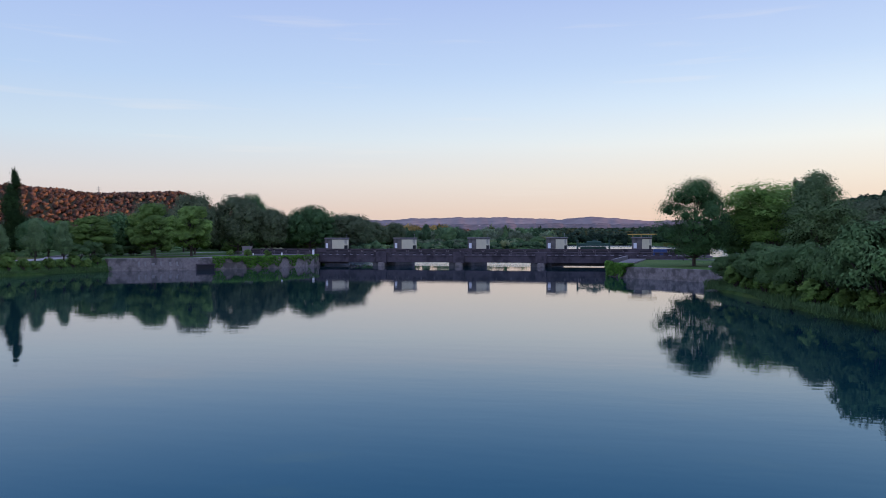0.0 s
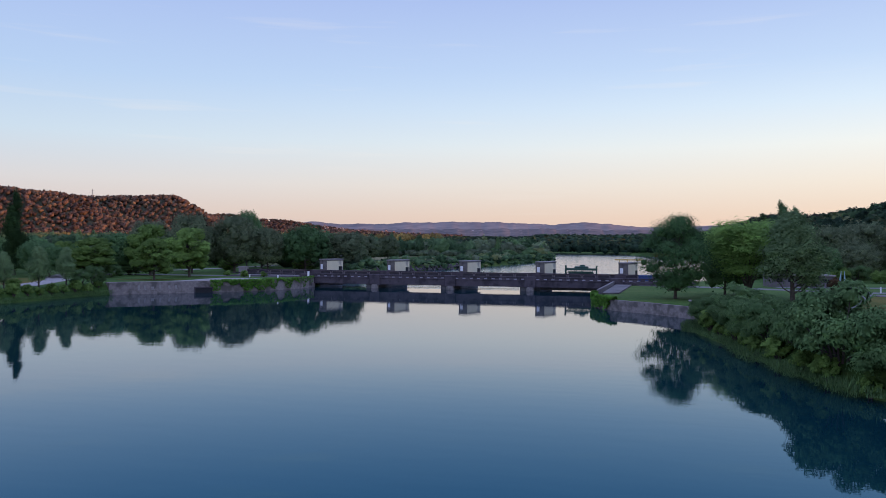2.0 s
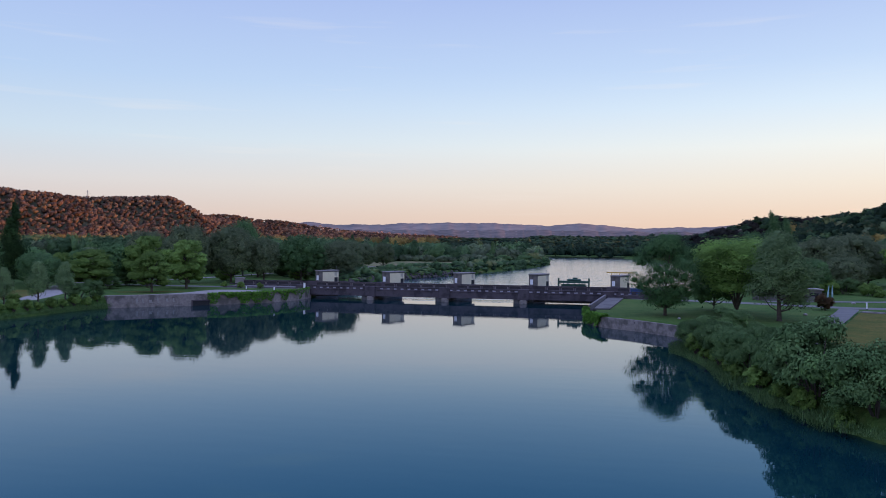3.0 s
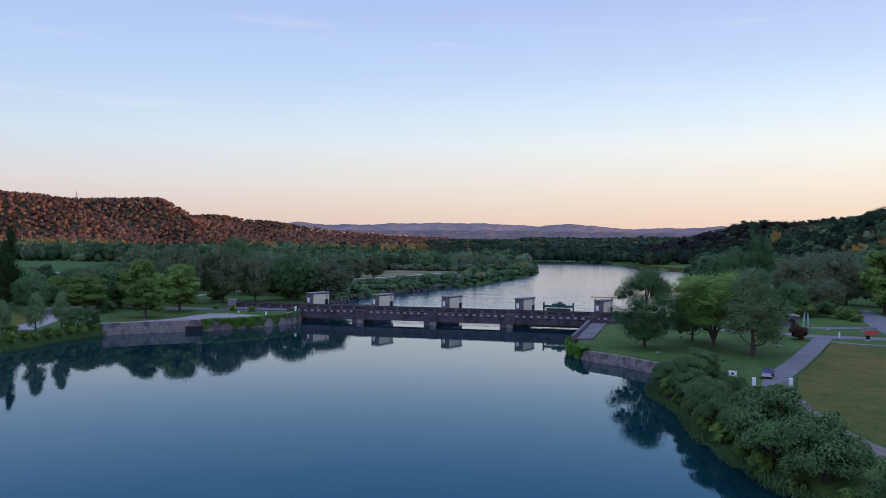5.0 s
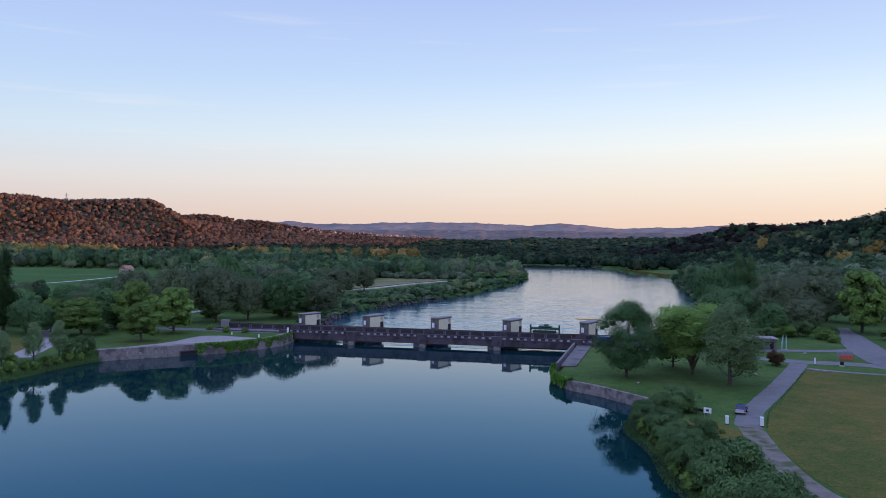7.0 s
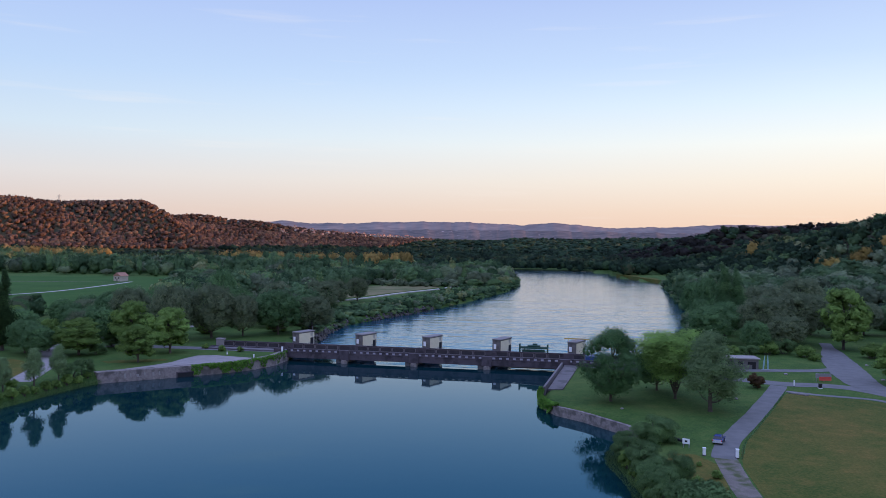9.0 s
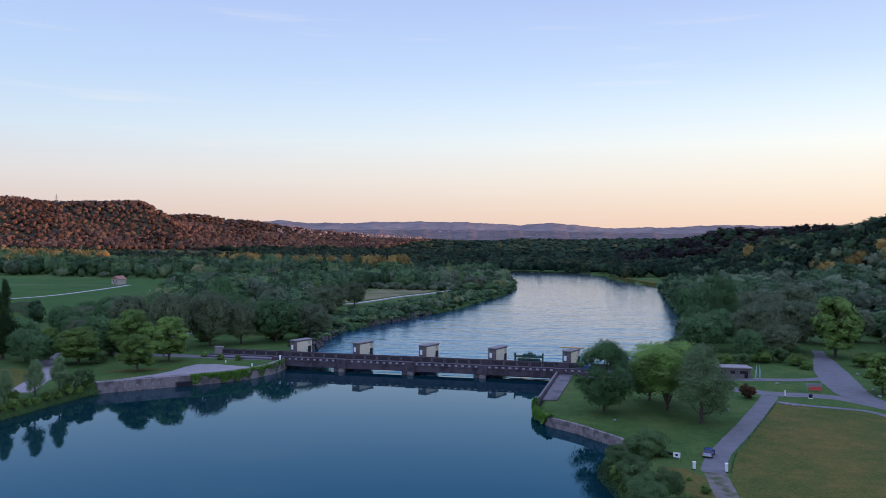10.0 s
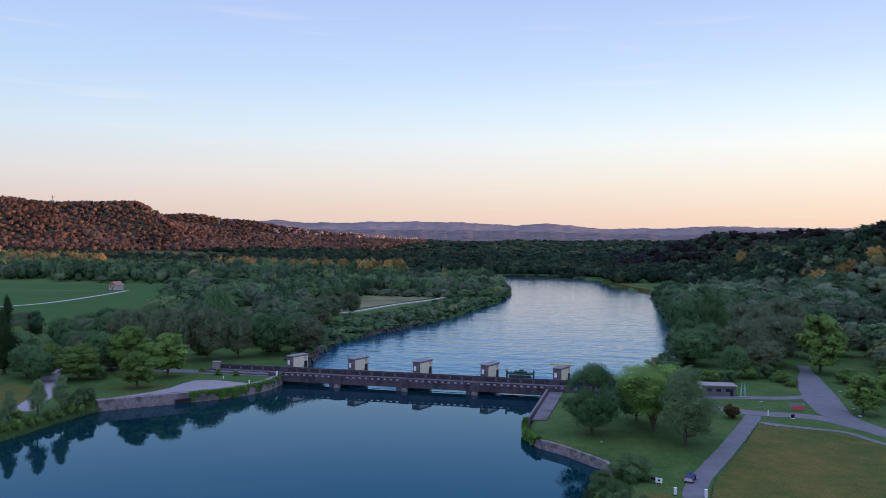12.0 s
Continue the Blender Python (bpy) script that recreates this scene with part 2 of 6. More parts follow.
M_HOUSE = surface("gatehouse_concrete", (0.11, 0.098, 0.09), (0.18, 0.162, 0.15), 0.7, 7.0, 0.9, 0.01, 0.2, (0.08, 0.072, 0.068), 0.5)
# cream paint, its colour raised because this side faces the brighter sky
M_CREAM = surface("cream_render", (0.62, 0.55, 0.38), (0.74, 0.67, 0.48), 0.5, 8.0, 0.85, 0.005, 0.2, (0.36, 0.33, 0.27), 0.5)
M_ROOF = surface("flat_roof_felt", (0.16, 0.15, 0.145), (0.25, 0.23, 0.225), 0.7, 6.0, 0.9, 0.01)
M_DARK = surface("dark_opening", (0.010, 0.010, 0.012), (0.022, 0.022, 0.025), 1.0, 8.0, 0.6, 0)
M_WHITE = surface("white_paint", (0.72, 0.72, 0.74), (0.82, 0.82, 0.82), 1.0, 8.0, 0.6, 0)
M_GREEN = surface("green_steel", (0.010, 0.050, 0.036), (0.018, 0.075, 0.052), 1.0, 8.0, 0.5, 0, 0.5)
M_BLUE = surface("blue_steel", (0.025, 0.055, 0.16), (0.035, 0.075, 0.21), 1.0, 8.0, 0.5, 0, 0.5)
M_STEEL = surface("grey_steel", (0.16, 0.16, 0.17), (0.26, 0.26, 0.27), 1.0, 10.0, 0.5, 0, 0.5)
M_RED = surface("red_paint", (0.50, 0.06, 0.05), (0.62, 0.10, 0.08), 1.0, 8.0, 0.6, 0)
M_TEAL = surface("teal_plastic", (0.22, 0.36, 0.38), (0.30, 0.45, 0.47), 1.0, 8.0, 0.5, 0)
M_BARK = surface("bark", (0.05, 0.042, 0.036), (0.12, 0.10, 0.085), 2.0, 14.0, 0.95, 0.03, 0.1)
M_ROCK = surface("riprap", (0.065, 0.060, 0.058), (0.15, 0.135, 0.13), 1.5, 9.0, 0.95, 0.05, 0.1)
M_HILL = surface("wooded_slope", (0.030, 0.034, 0.016), (0.06, 0.055, 0.024), 0.03, 0.3, 0.95, 0)
# the mauve-grey of the haze is part of these base colours
M_FAR = hazy("haze_toned_hills", (0.186, 0.160, 0.148), (0.246, 0.206, 0.182), (0.29, 0.245, 0.225), 0.012)
M_FOOT = hazy("haze_toned_foothills", (0.122, 0.108, 0.102), (0.184, 0.152, 0.136), (0.40, 0.32, 0.29), 0.02)
M_TILE = surface("terracotta_roof", (0.26, 0.14, 0.10), (0.38, 0.20, 0.14), 0.8, 8.0, 0.9, 0.01)
M_WALL = surface("ochre_wall", (0.36, 0.31, 0.26), (0.48, 0.42, 0.36), 0.6, 8.0, 0.9, 0.005)
M_POOL = water_mat("still_water", (0.0025, 0.024, 0.030), (0.28, 0.75, 1.0), [(0.30, (0.5, 1.6, 1), 0.006), (1.6, (0.6, 1.4, 1), 0.0016)], 0.02, 1.46, (0.16, 0.42))
M_RIVER = water_mat("rippled_water", (0.002, 0.044, 0.075), (0.24, 0.64, 1.0), [(0.012, (0.5, 1.6, 1), 0.5), (0.045, (0.55, 1.4, 1), 0.42), (0.13, (0.55, 1.3, 1), 0.30), (0.42, (0.6, 1.3, 1), 0.12)], 0.12, 1.75, (0.34, 0.62))
L_BROAD = leaf_mat("broad_leaves", (0.046, 0.100, 0.042), (0.116, 0.198, 0.078), gain=1.52, depth=0.55)
L_OAK = leaf_mat("dark_broad_leaves", (0.040, 0.094, 0.038), (0.105, 0.190, 0.072), gain=1.1)
L_LIME = leaf_mat("light_green_leaves", (0.098, 0.175, 0.042), (0.200, 0.300, 0.078), gain=1.26, depth=0.5)
L_FRESH = leaf_mat("fresh_green_leaves", (0.095, 0.180, 0.042), (0.200, 0.310, 0.078), gain=1.69, depth=0.45)
L_WILLOW = leaf_mat("willow_leaves", (0.106, 0.138, 0.076), (0.176, 0.212, 0.110), gain=1.28, depth=0.45)
L_SOFT = leaf_mat("soft_green_leaves", (0.110, 0.170, 0.080), (0.176, 0.262, 0.106), gain=1.42, depth=0.32)
L_BUSH = leaf_mat("bush_leaves", (0.068, 0.132, 0.050), (0.145, 0.225, 0.084), gain=1.26, depth=0.45)
L_RUST = leaf_mat("rust_leaves", (0.080, 0.055, 0.030), (0.170, 0.100, 0.055))
L_POPLAR = leaf_mat("poplar_leaves", (0.024, 0.052, 0.020), (0.060, 0.105, 0.040))
L_WOOD = leaf_mat("woodland_leaves", (0.030, 0.064, 0.032), (0.096, 0.148, 0.066), (0.165, 0.160, 0.064), gain=1.79, grain_size=0.5, depth=0.55)
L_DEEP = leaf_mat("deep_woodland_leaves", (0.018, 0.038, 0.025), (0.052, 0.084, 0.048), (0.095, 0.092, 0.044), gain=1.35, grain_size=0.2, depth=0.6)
L_GREY = leaf_mat("grey_woodland_leaves", (0.078, 0.108, 0.066), (0.186, 0.222, 0.130), (0.215, 0.215, 0.100), gain=1.45, grain_size=0.5, depth=0.45)
# low sun on treetops, put into the leaf colour
L_GOLD = leaf_mat("sun_gold_leaves", (0.220, 0.155, 0.048), (0.400, 0.260, 0.085), (0.480, 0.290, 0.090), gain=1.55, grain_size=0.5, depth=0.5)
# autumn tint, made redder to carry the low sun's orange on the hill
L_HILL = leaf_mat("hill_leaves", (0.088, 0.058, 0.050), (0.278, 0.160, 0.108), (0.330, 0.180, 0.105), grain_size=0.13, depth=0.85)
# darker copy of the russet hill leaves, with the ridge's shade in the colour
L_DUSK = leaf_mat("shaded_russet_leaves", (0.026, 0.028, 0.026), (0.066, 0.056, 0.050), (0.090, 0.062, 0.048), grain_size=0.2, depth=0.6)
L_IVY = leaf_mat("ivy_leaves", (0.055, 0.135, 0.020), (0.125, 0.250, 0.044), gain=1.20)


# ---- builders ----
def part(name, bm, mat, parent=None, label=""):
    me = bpy.data.meshes.new(name)
    bm.to_mesh(me)
    bm.free()
    me.materials.append(mat)
    ob = new(name, me)
    if parent:
        ob.parent = parent
    if label:
        ob["label"] = label
    return ob


def box(bm, x0, x1, y0, y1, z0, z1, bev=0.0, m=None):
    r = bmesh.ops.create_cube(bm, size=1)
    vs = r["verts"]
    bmesh.ops.scale(bm, vec=(x1 - x0, y1 - y0, z1 - z0), verts=vs)
    bmesh.ops.translate(bm, vec=((x0 + x1) / 2, (y0 + y1) / 2, (z0 + z1) / 2), verts=vs)
    if bev:
        es = list({e for v in vs for e in v.link_edges})
        bmesh.ops.bevel(bm, geom=es, offset=bev, segments=1, affect="EDGES")
    if m is not None:
        bmesh.ops.transform(bm, matrix=m, verts=vs if not bev else bm.verts)
    return bm


def boxed(*a, **k):
    return box(bmesh.new(), *a, **k)


def tube(bm, pts, radii, sides=6):
    """A tapered limb through the points."""
    rings = []
    for i, p in enumerate(pts):
        p = Vector(p)
        d = (Vector(pts[min(i + 1, len(pts) - 1)]) - Vector(pts[max(i - 1, 0)])).normalized()
        a = d.orthogonal().normalized()
        b = d.cross(a)
        rings.append([bm.verts.new(p + radii[i] * (math.cos(u) * a + math.sin(u) * b)) for u in (2 * math.pi * k / sides for k in range(sides))])
    for r, s in zip(rings, rings[1:]):
        for k in range(sides):
            bm.faces.new((r[k], r[(k + 1) % sides], s[(k + 1) % sides], s[k]))
    bm.faces.new(rings[0][::-1])
    bm.faces.new(rings[-1])
    return bm


def empty(name, m, label, category, group="", kind=""):
    ob = new(name)
    ob.matrix_basis = m
    return tagged(ob, label, category, group, kind)


def sheet(name, outline, z, mat, label, category, kind="structure", thick=0.06):
    """A flat sheet of ground cover with a small thickness, from its outline."""
    bm = bmesh.new()
    top = [bm.verts.new((x, y, z)) for x, y in outline]
    low = [bm.verts.new((x, y, z - thick)) for x, y in outline]
    f = bm.faces.new(top)
    if f.normal.z == 0:
        f.normal_update()
    if f.normal.z < 0:
        f.normal_flip()
    n = len(top)
    for i in range(n):
        bm.faces.new((top[i], top[(i + 1) % n], low[(i + 1) % n], low[i]))
    bmesh.ops.recalc_face_normals(bm, faces=bm.faces[:])
    bmesh.ops.triangulate(bm, faces=[f for f in bm.faces if len(f.verts) > 4])
    return tagged(part(name, bm, mat), label, category, kind=kind)


def smooth_line(pts, step=2.0):
    """Points along a Catmull-Rom line."""
    P = [np.array(p, float) for p in pts]
    P = [2 * P[0] - P[1]] + P + [2 * P[-1] - P[-2]]
    out = []
    for a, b, c, d in zip(P, P[1:], P[2:], P[3:]):
        k = max(2, int(np.linalg.norm(c - b) / step))
        for i in range(k):
            t = i / k
            out.append(0.5 * (2 * b + (c - a) * t + (2 * a - 5 * b + 4 * c - d) * t * t + (3 * b - a - 3 * c + d) * t ** 3))
    out.append(P[-2])
    return out


def ribbon(name, line, width, z, mat, label, category, thick=0.06):
    """A road or path along a line."""
    pts = smooth_line(line)
    left, right = [], []
    for i, p in enumerate(pts):
        d = pts[min(i + 1, len(pts) - 1)] - pts[max(i - 1, 0)]
        d = d / (np.linalg.norm(d) + 1e-9)
        w = width if not callable(width) else width(i / (len(pts) - 1))
        w = w / 2 * (1 + 0.02 * math.sin(i * 1.7) + 0.02 * math.sin(i * 0.61))
        nrm = np.array((-d[1], d[0]))
        left.append(p + nrm * w)
        right.append(p - nrm * w)
    bm = bmesh.new()
    V = [[bm.verts.new((q[0], q[1], h)) for q in side] for side in (left, right) for h in (z, z - thick)]
    lt, lb, rt, rb = V
    for i in range(len(pts) - 1):
        bm.faces.new((rt[i], rt[i + 1], lt[i + 1], lt[i]))
        bm.faces.new((lt[i], lt[i + 1], lb[i + 1], lb[i]))
        bm.faces.new((rb[i], rb[i + 1], rt[i + 1], rt[i]))
    bmesh.ops.recalc_face_normals(bm, faces=bm.faces[:])
    return tagged(part(name, bm, mat), label, category, kind="structure")


# ---- the lie of the land ----
GROUND = 2.8
SHORE = [(-120, -700), (-100, -330), (-86, -170), (-79, -110), (-78, -91), (-77, -81), (-77, -73), (-76, -63), (-74, -57), (-65, -49), (-56, -41), (-50, -35), (-45, -28), (-42, -19), (-42, -8),
         (-44, 8), (-47, 30), (-52, 60), (-54, 89), (-46, 119), (-40, 140), (-30, 182), (-23, 217), (-14, 280), (-7, 334), (-4, 400), (-10, 470), (-60, 560), (-150, 640), (-260, 700),
         (-260, 770), (-130, 752), (-29, 735), (20, 752), (70, 720), (80, 660), (88, 600), (119, 490), (116, 400), (112, 334), (108, 240), (106, 190), (98, 140), (93, 80), (80, 40), (62, 14), (50, 4),
         (44.2, -10), (42.8, -28), (41, -49), (41.1, -55), (42.3, -61), (45.3, -66.5), (51, -71), (55.5, -76), (60, -81), (61, -87), (57, -97), (57, -104), (58.5, -111), (60, -118), (60.6, -126), (62, -134), (64.5, -144), (68.5, -152.5), (80, -165), (98, -184), (112, -215), (125, -260), (150, -400), (170, -700)]
SH = np.array(SHORE, float)


def shore_distance(P):
    """Distance to the water's edge: positive on land."""
    A, B = SH, np.roll(SH, -1, 0)
    best = np.full(len(P), 1e9)
    inside = np.zeros(len(P), bool)
    for a, b in zip(A, B):
        d = b - a
        t = np.clip(((P - a) @ d) / (d @ d), 0, 1)
        best = np.minimum(best, np.hypot(*(P - a - t[:, None] * d).T))
        if a[1] != b[1]:
            cross = ((a[1] > P[:, 1]) != (b[1] > P[:, 1])) & (P[:, 0] < (b[0] - a[0]) * (P[:, 1] - a[1]) / (b[1] - a[1]) + a[0])
            inside ^= cross
    return np.where(inside, -best, best)


def lumps(x, y):
    return (np.sin(x / 61 + 1.3) * np.cos(y / 73 + 0.4) + 0.6 * np.sin(x / 23 - y / 31) + 0.5 * np.cos(x / 37 + y / 17 + 2))


def bump_at(v, c, w):
    return np.exp(-((v - c) / w) ** 2)


def land(x, y):
    """Height of the dry land: level near the water, the wooded hill on one side, the ridge on the other, hills in the distance."""
    x, y = np.asarray(x, float), np.asarray(y, float)
    r = np.hypot(x, y)
    z = GROUND - 0.7 * np.clip((x - 5) / 20, 0, 1) * np.clip((260 - r) / 60, 0, 1) + 0.2 * lumps(x, y) * np.clip((r - 180) / 300, 0, 1)
    # wooded hill: a long crest that falls away towards the far end
    u = (x + 1100) * 0.62 + (y - 1330) * 0.785
    v = -(x + 1100) * 0.785 + (y - 1330) * 0.62
    crest = np.interp(u, [-1500, -500, -143, -64, -29, 31, 95, 134, 161, 203, 231, 275, 328, 382, 448, 533, 640, 820, 1100], [110, 104, 99, 98, 94, 93, 95, 99, 93, 68, 58, 50, 42, 35, 29, 22, 16, 8, 0])
    crest = crest + 1.5 * np.sin(u / 19 + 1)
    gully = 1 + 0.16 * np.sin(u / 46 + v / 90) * bump_at(v, -150, 120)
    z = z + np.clip(crest, 0, None) * gully * np.where(v < 0, np.exp(-(v / 190) ** 2), np.exp(-(v / 420) ** 2))
    # farther wooded ridge that runs on behind it
    back = np.interp(x, [-2600, -1900, -1750, -1628, -1558, -1481, -1393, -1281, -1144, -900], [80, 86, 86, 88, 78, 54, 42, 20, 2, 0])
    z = z + back * bump_at(y, 2754 + (x + 1750) * 0.477, 230)
    # rise under the town
    z = z + np.interp(x, [-1700, -1400, -1150, -900, -640, -400], [10, 32, 31, 16, 4, 0]) * bump_at(y, 3000, 200)
    # terrace that lifts the far plain, and a low wooded rise before the ridge
    lift = np.clip((r - 1150) / 1300, 0, 1)
    z = z + 27 * lift * lift * (3 - 2 * lift)
    z = z + np.interp(x, [120, 240, 300, 380, 441, 560, 760], [0, 26, 40, 47, 50, 48, 30]) * bump_at(y, 1210, 190)
    # ridge on the sunset side; its unseen near end added to shade the valley
    q = np.interp(y, [-900, -400, 0, 300, 500, 620, 740, 950, 1300, 1800], [900, 860, 760, 560, 400, 360, 330, 280, 260, 240])
    h = np.interp(y, [-900, -400, 0, 300, 500, 620, 680, 715, 745, 785, 950, 1300, 1800], [108, 106, 102, 88, 66, 53, 49, 40, 18, 5, 4, 4, 4])
    h = h + 4 * np.sin(y / 37) + 3 * np.sin(x / 29 + y / 53)
    d = x - q
    z = z + np.clip(h, 0, None) * np.where(d < 0, np.exp(-(d / 130) ** 2), np.exp(-(d / 600) ** 2))
    return z


def axis(a0, a1, fine, far, step):
    out = list(np.arange(a0, a1 + 0.01, fine))
    s, p = fine, a1
    while p < far[1]:
        s = min(s * 1.12, step)
        p += s
        out.append(p)
    s, p = fine, a0
    while p > far[0]:
        s = min(s * 1.12, step)
        p -= s
        out.insert(0, p)
    return np.array(out)


def ground_height(x, y):
    P = np.stack([np.ravel(x), np.ravel(y)], 1).astype(float)
    d = shore_distance(P)
    s = np.clip((d + 1.6) / 3.4, 0, 1)
    s = s * s * (3 - 2 * s)
    return (-2.5 + (land(P[:, 0], P[:, 1]) + 2.5) * s).reshape(np.shape(x))


def build_ground():
    xs = axis(-120, 150, 1.6, (-4200, 4200), 60)
    ys = axis(-170, 60, 1.6, (-900, 4300), 60)
    X, Y = np.meshgrid(xs, ys)
    Z = ground_height(X, Y)
    nx, ny = len(xs), len(ys)
    verts = np.stack([X.ravel(), Y.ravel(), Z.ravel()], 1)
    idx = np.arange(nx * ny).reshape(ny, nx)
    q = np.stack([idx[:-1, :-1], idx[:-1, 1:], idx[1:, 1:], idx[1:, :-1]], -1).reshape(-1, 4)
    ob = new("ground", raw_mesh("ground", verts, q, M_GRASS))
    ob.data.polygons.foreach_set("use_smooth", np.ones(len(q), bool))
    ob.data.materials.append(M_HILL)
    ob.data.polygons.foreach_set("material_index", (Z.ravel()[q].mean(1) > 9).astype(np.int32))
    tagged(ob, "green grassland along the river, rising to wooded hills", "ground", kind="structure")


def raw_mesh(name, verts, faces, mat, tint=None, soft=None):
    """A mesh straight from arrays; all faces have the same number of corners."""
    me = bpy.data.meshes.new(name)
    k = faces.shape[1]
    me.vertices.add(len(verts))
    me.vertices.foreach_set("co", np.asarray(verts, np.float32).ravel())
    me.loops.add(faces.size)
    me.loops.foreach_set("vertex_index", faces.astype(np.int32).ravel())
    me.polygons.add(len(faces))
    me.polygons.foreach_set("loop_start", np.arange(0, faces.size, k, dtype=np.int32))
    me.polygons.foreach_set("loop_total", np.full(len(faces), k, np.int32))
    if tint is not None:
        me.attributes.new("tint", "FLOAT", "POINT").data.foreach_set("value", np.asarray(tint, np.float32))
    if soft is not None:
        soft = soft / (np.linalg.norm(soft, axis=1)[:, None] + 1e-9)
        me.attributes.new("soft", "FLOAT_VECTOR", "POINT").data.foreach_set("vector", np.asarray(soft, np.float32).ravel())
    me.materials.append(mat)
    me.update()
    me.validate()
    return me


build_ground()


def water_sheet(name, x0, x1, y0, y1, mat, label):
    bm = bmesh.new()
    f = [bm.verts.new(p) for p in ((x0, y0, 0), (x1, y0, 0), (x1, y1, 0), (x0, y1, 0))]
    bm.faces.new(f)
    return tagged(part(name, bm, mat), label, "water", kind="structure")


water_sheet("water", -300, 300, -800, -9, M_POOL, "still blue-green water of the pool above the barrage")
water_sheet("water", -300, 300, -9, 800, M_RIVER, "rippled river water flowing away below the barrage")


# ---- distant hills ----
def far_range(name, dist, az, top, rough, seed, mat, label):
    """A long range of hills: its crest height by bearing, with shoulders and spurs running down from it."""
    rng = np.random.default_rng(seed)
    a = np.linspace(-62, 62, 700)
    ph = rng.uniform(0, 6.28, 6)
    crest = np.interp(a, az, top) + rough * sum(np.sin(a * f + p) / g for f, g, p in zip((1.9, 3.7, 7.1, 13, 23, 41), (1, 1.3, 1.6, 2.4, 4, 6), ph))
    b = np.radians(a)
    rows = []
    for q in (0.0, 0.25, 0.5, 0.75, 1.0):
        d = dist - 900 * (1 - q)
        z = 2 + (crest - 2) * q ** 1.15
        rows.append(np.stack([50 + d * np.sin(b), -230 + d * np.cos(b), z], 1))
    rows.append(np.stack([50 + (dist + 120) * np.sin(b), -230 + (dist + 120) * np.cos(b), np.full_like(b, 2)], 1))
    V = np.concatenate(rows)
    n = len(b)
    F = np.array([(r * n + i, r * n + i + 1, (r + 1) * n + i + 1, (r + 1) * n + i) for r in range(len(rows) - 1) for i in range(n - 1)])
    ob = new(name, raw_mesh(name, V, F, mat))
    ob.data.polygons.foreach_set("use_smooth", np.ones(len(F), bool))
    tagged(ob, label, "hills", kind="structure")


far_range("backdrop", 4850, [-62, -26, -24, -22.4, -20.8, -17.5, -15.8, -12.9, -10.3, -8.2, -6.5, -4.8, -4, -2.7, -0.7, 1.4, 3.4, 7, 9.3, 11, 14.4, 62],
          [138, 140, 133, 142, 129, 131, 140, 146, 148, 145, 140, 131, 139, 147, 140, 118, 123, 129, 144, 142, 138, 128], 1.6, 4, M_FAR, "long hills on the horizon, coloured mauve for haze")
far_range("backdrop", 3900, [-62, -24, -18, -12, -6, 0, 6, 12, 62], [84, 86, 80, 84, 88, 84, 80, 84, 80], 2, 9, M_FOOT, "low foothills with fields before the horizon, coloured for haze")


# ---- trees ----
def spray(centres, normals, size, rng):
    """Leaf sprays: one small pointed blade at each centre, turned roughly along its normal."""
    n = len(centres)
    nr = normals + rng.normal(0, 0.36, (n, 3)) + np.array((0, 0, 0.25))
    nr /= np.linalg.norm(nr, axis=1)[:, None] + 1e-9
    a = np.cross(nr, rng.normal(0, 1, (n, 3)))
    a /= np.linalg.norm(a, axis=1)[:, None] + 1e-9
    b = np.cross(nr, a)
    s = (size * rng.uniform(0.6, 1.4, n))[:, None]
    a, b = a * s * 0.62, b * s * rng.uniform(0.35, 0.6, n)[:, None]
    return np.stack([centres - a - b, centres + a * 1.1, centres - a * rng.uniform(0.2, 0.9, n)[:, None] + b], 1).reshape(-1, 3)


def crown_points(rng, count, lobes, droop=0.0, close=False):
    """Points and outward normals on the skins of lobes (centre, radii)."""
    w = np.array([r[0] * r[2] for _, r in lobes])
    pick = rng.choice(len(lobes), count, p=w / w.sum())
    C = np.array([c for c, _ in lobes])[pick]
    R = np.array([r for _, r in lobes])[pick]
    d = rng.normal(0, 1, (count, 3))
    d[:, 2] = np.where(d[:, 2] < -0.4, -d[:, 2], d[:, 2])
    d /= np.linalg.norm(d, axis=1)[:, None]
    k = np.where(rng.uniform(0, 1, count) < 0.3, rng.uniform(1.0, 1.5, count), rng.uniform(0.7, 1.05, count))[:, None]
    if close:
        k = rng.uniform(0.74, 1.26, count)[:, None]
    P = C + d * R * k
    if droop:
        P[:, 2] -= droop * rng.uniform(0, 1, count) ** 2 * np.hypot(d[:, 0], d[:, 1])
    return P, d


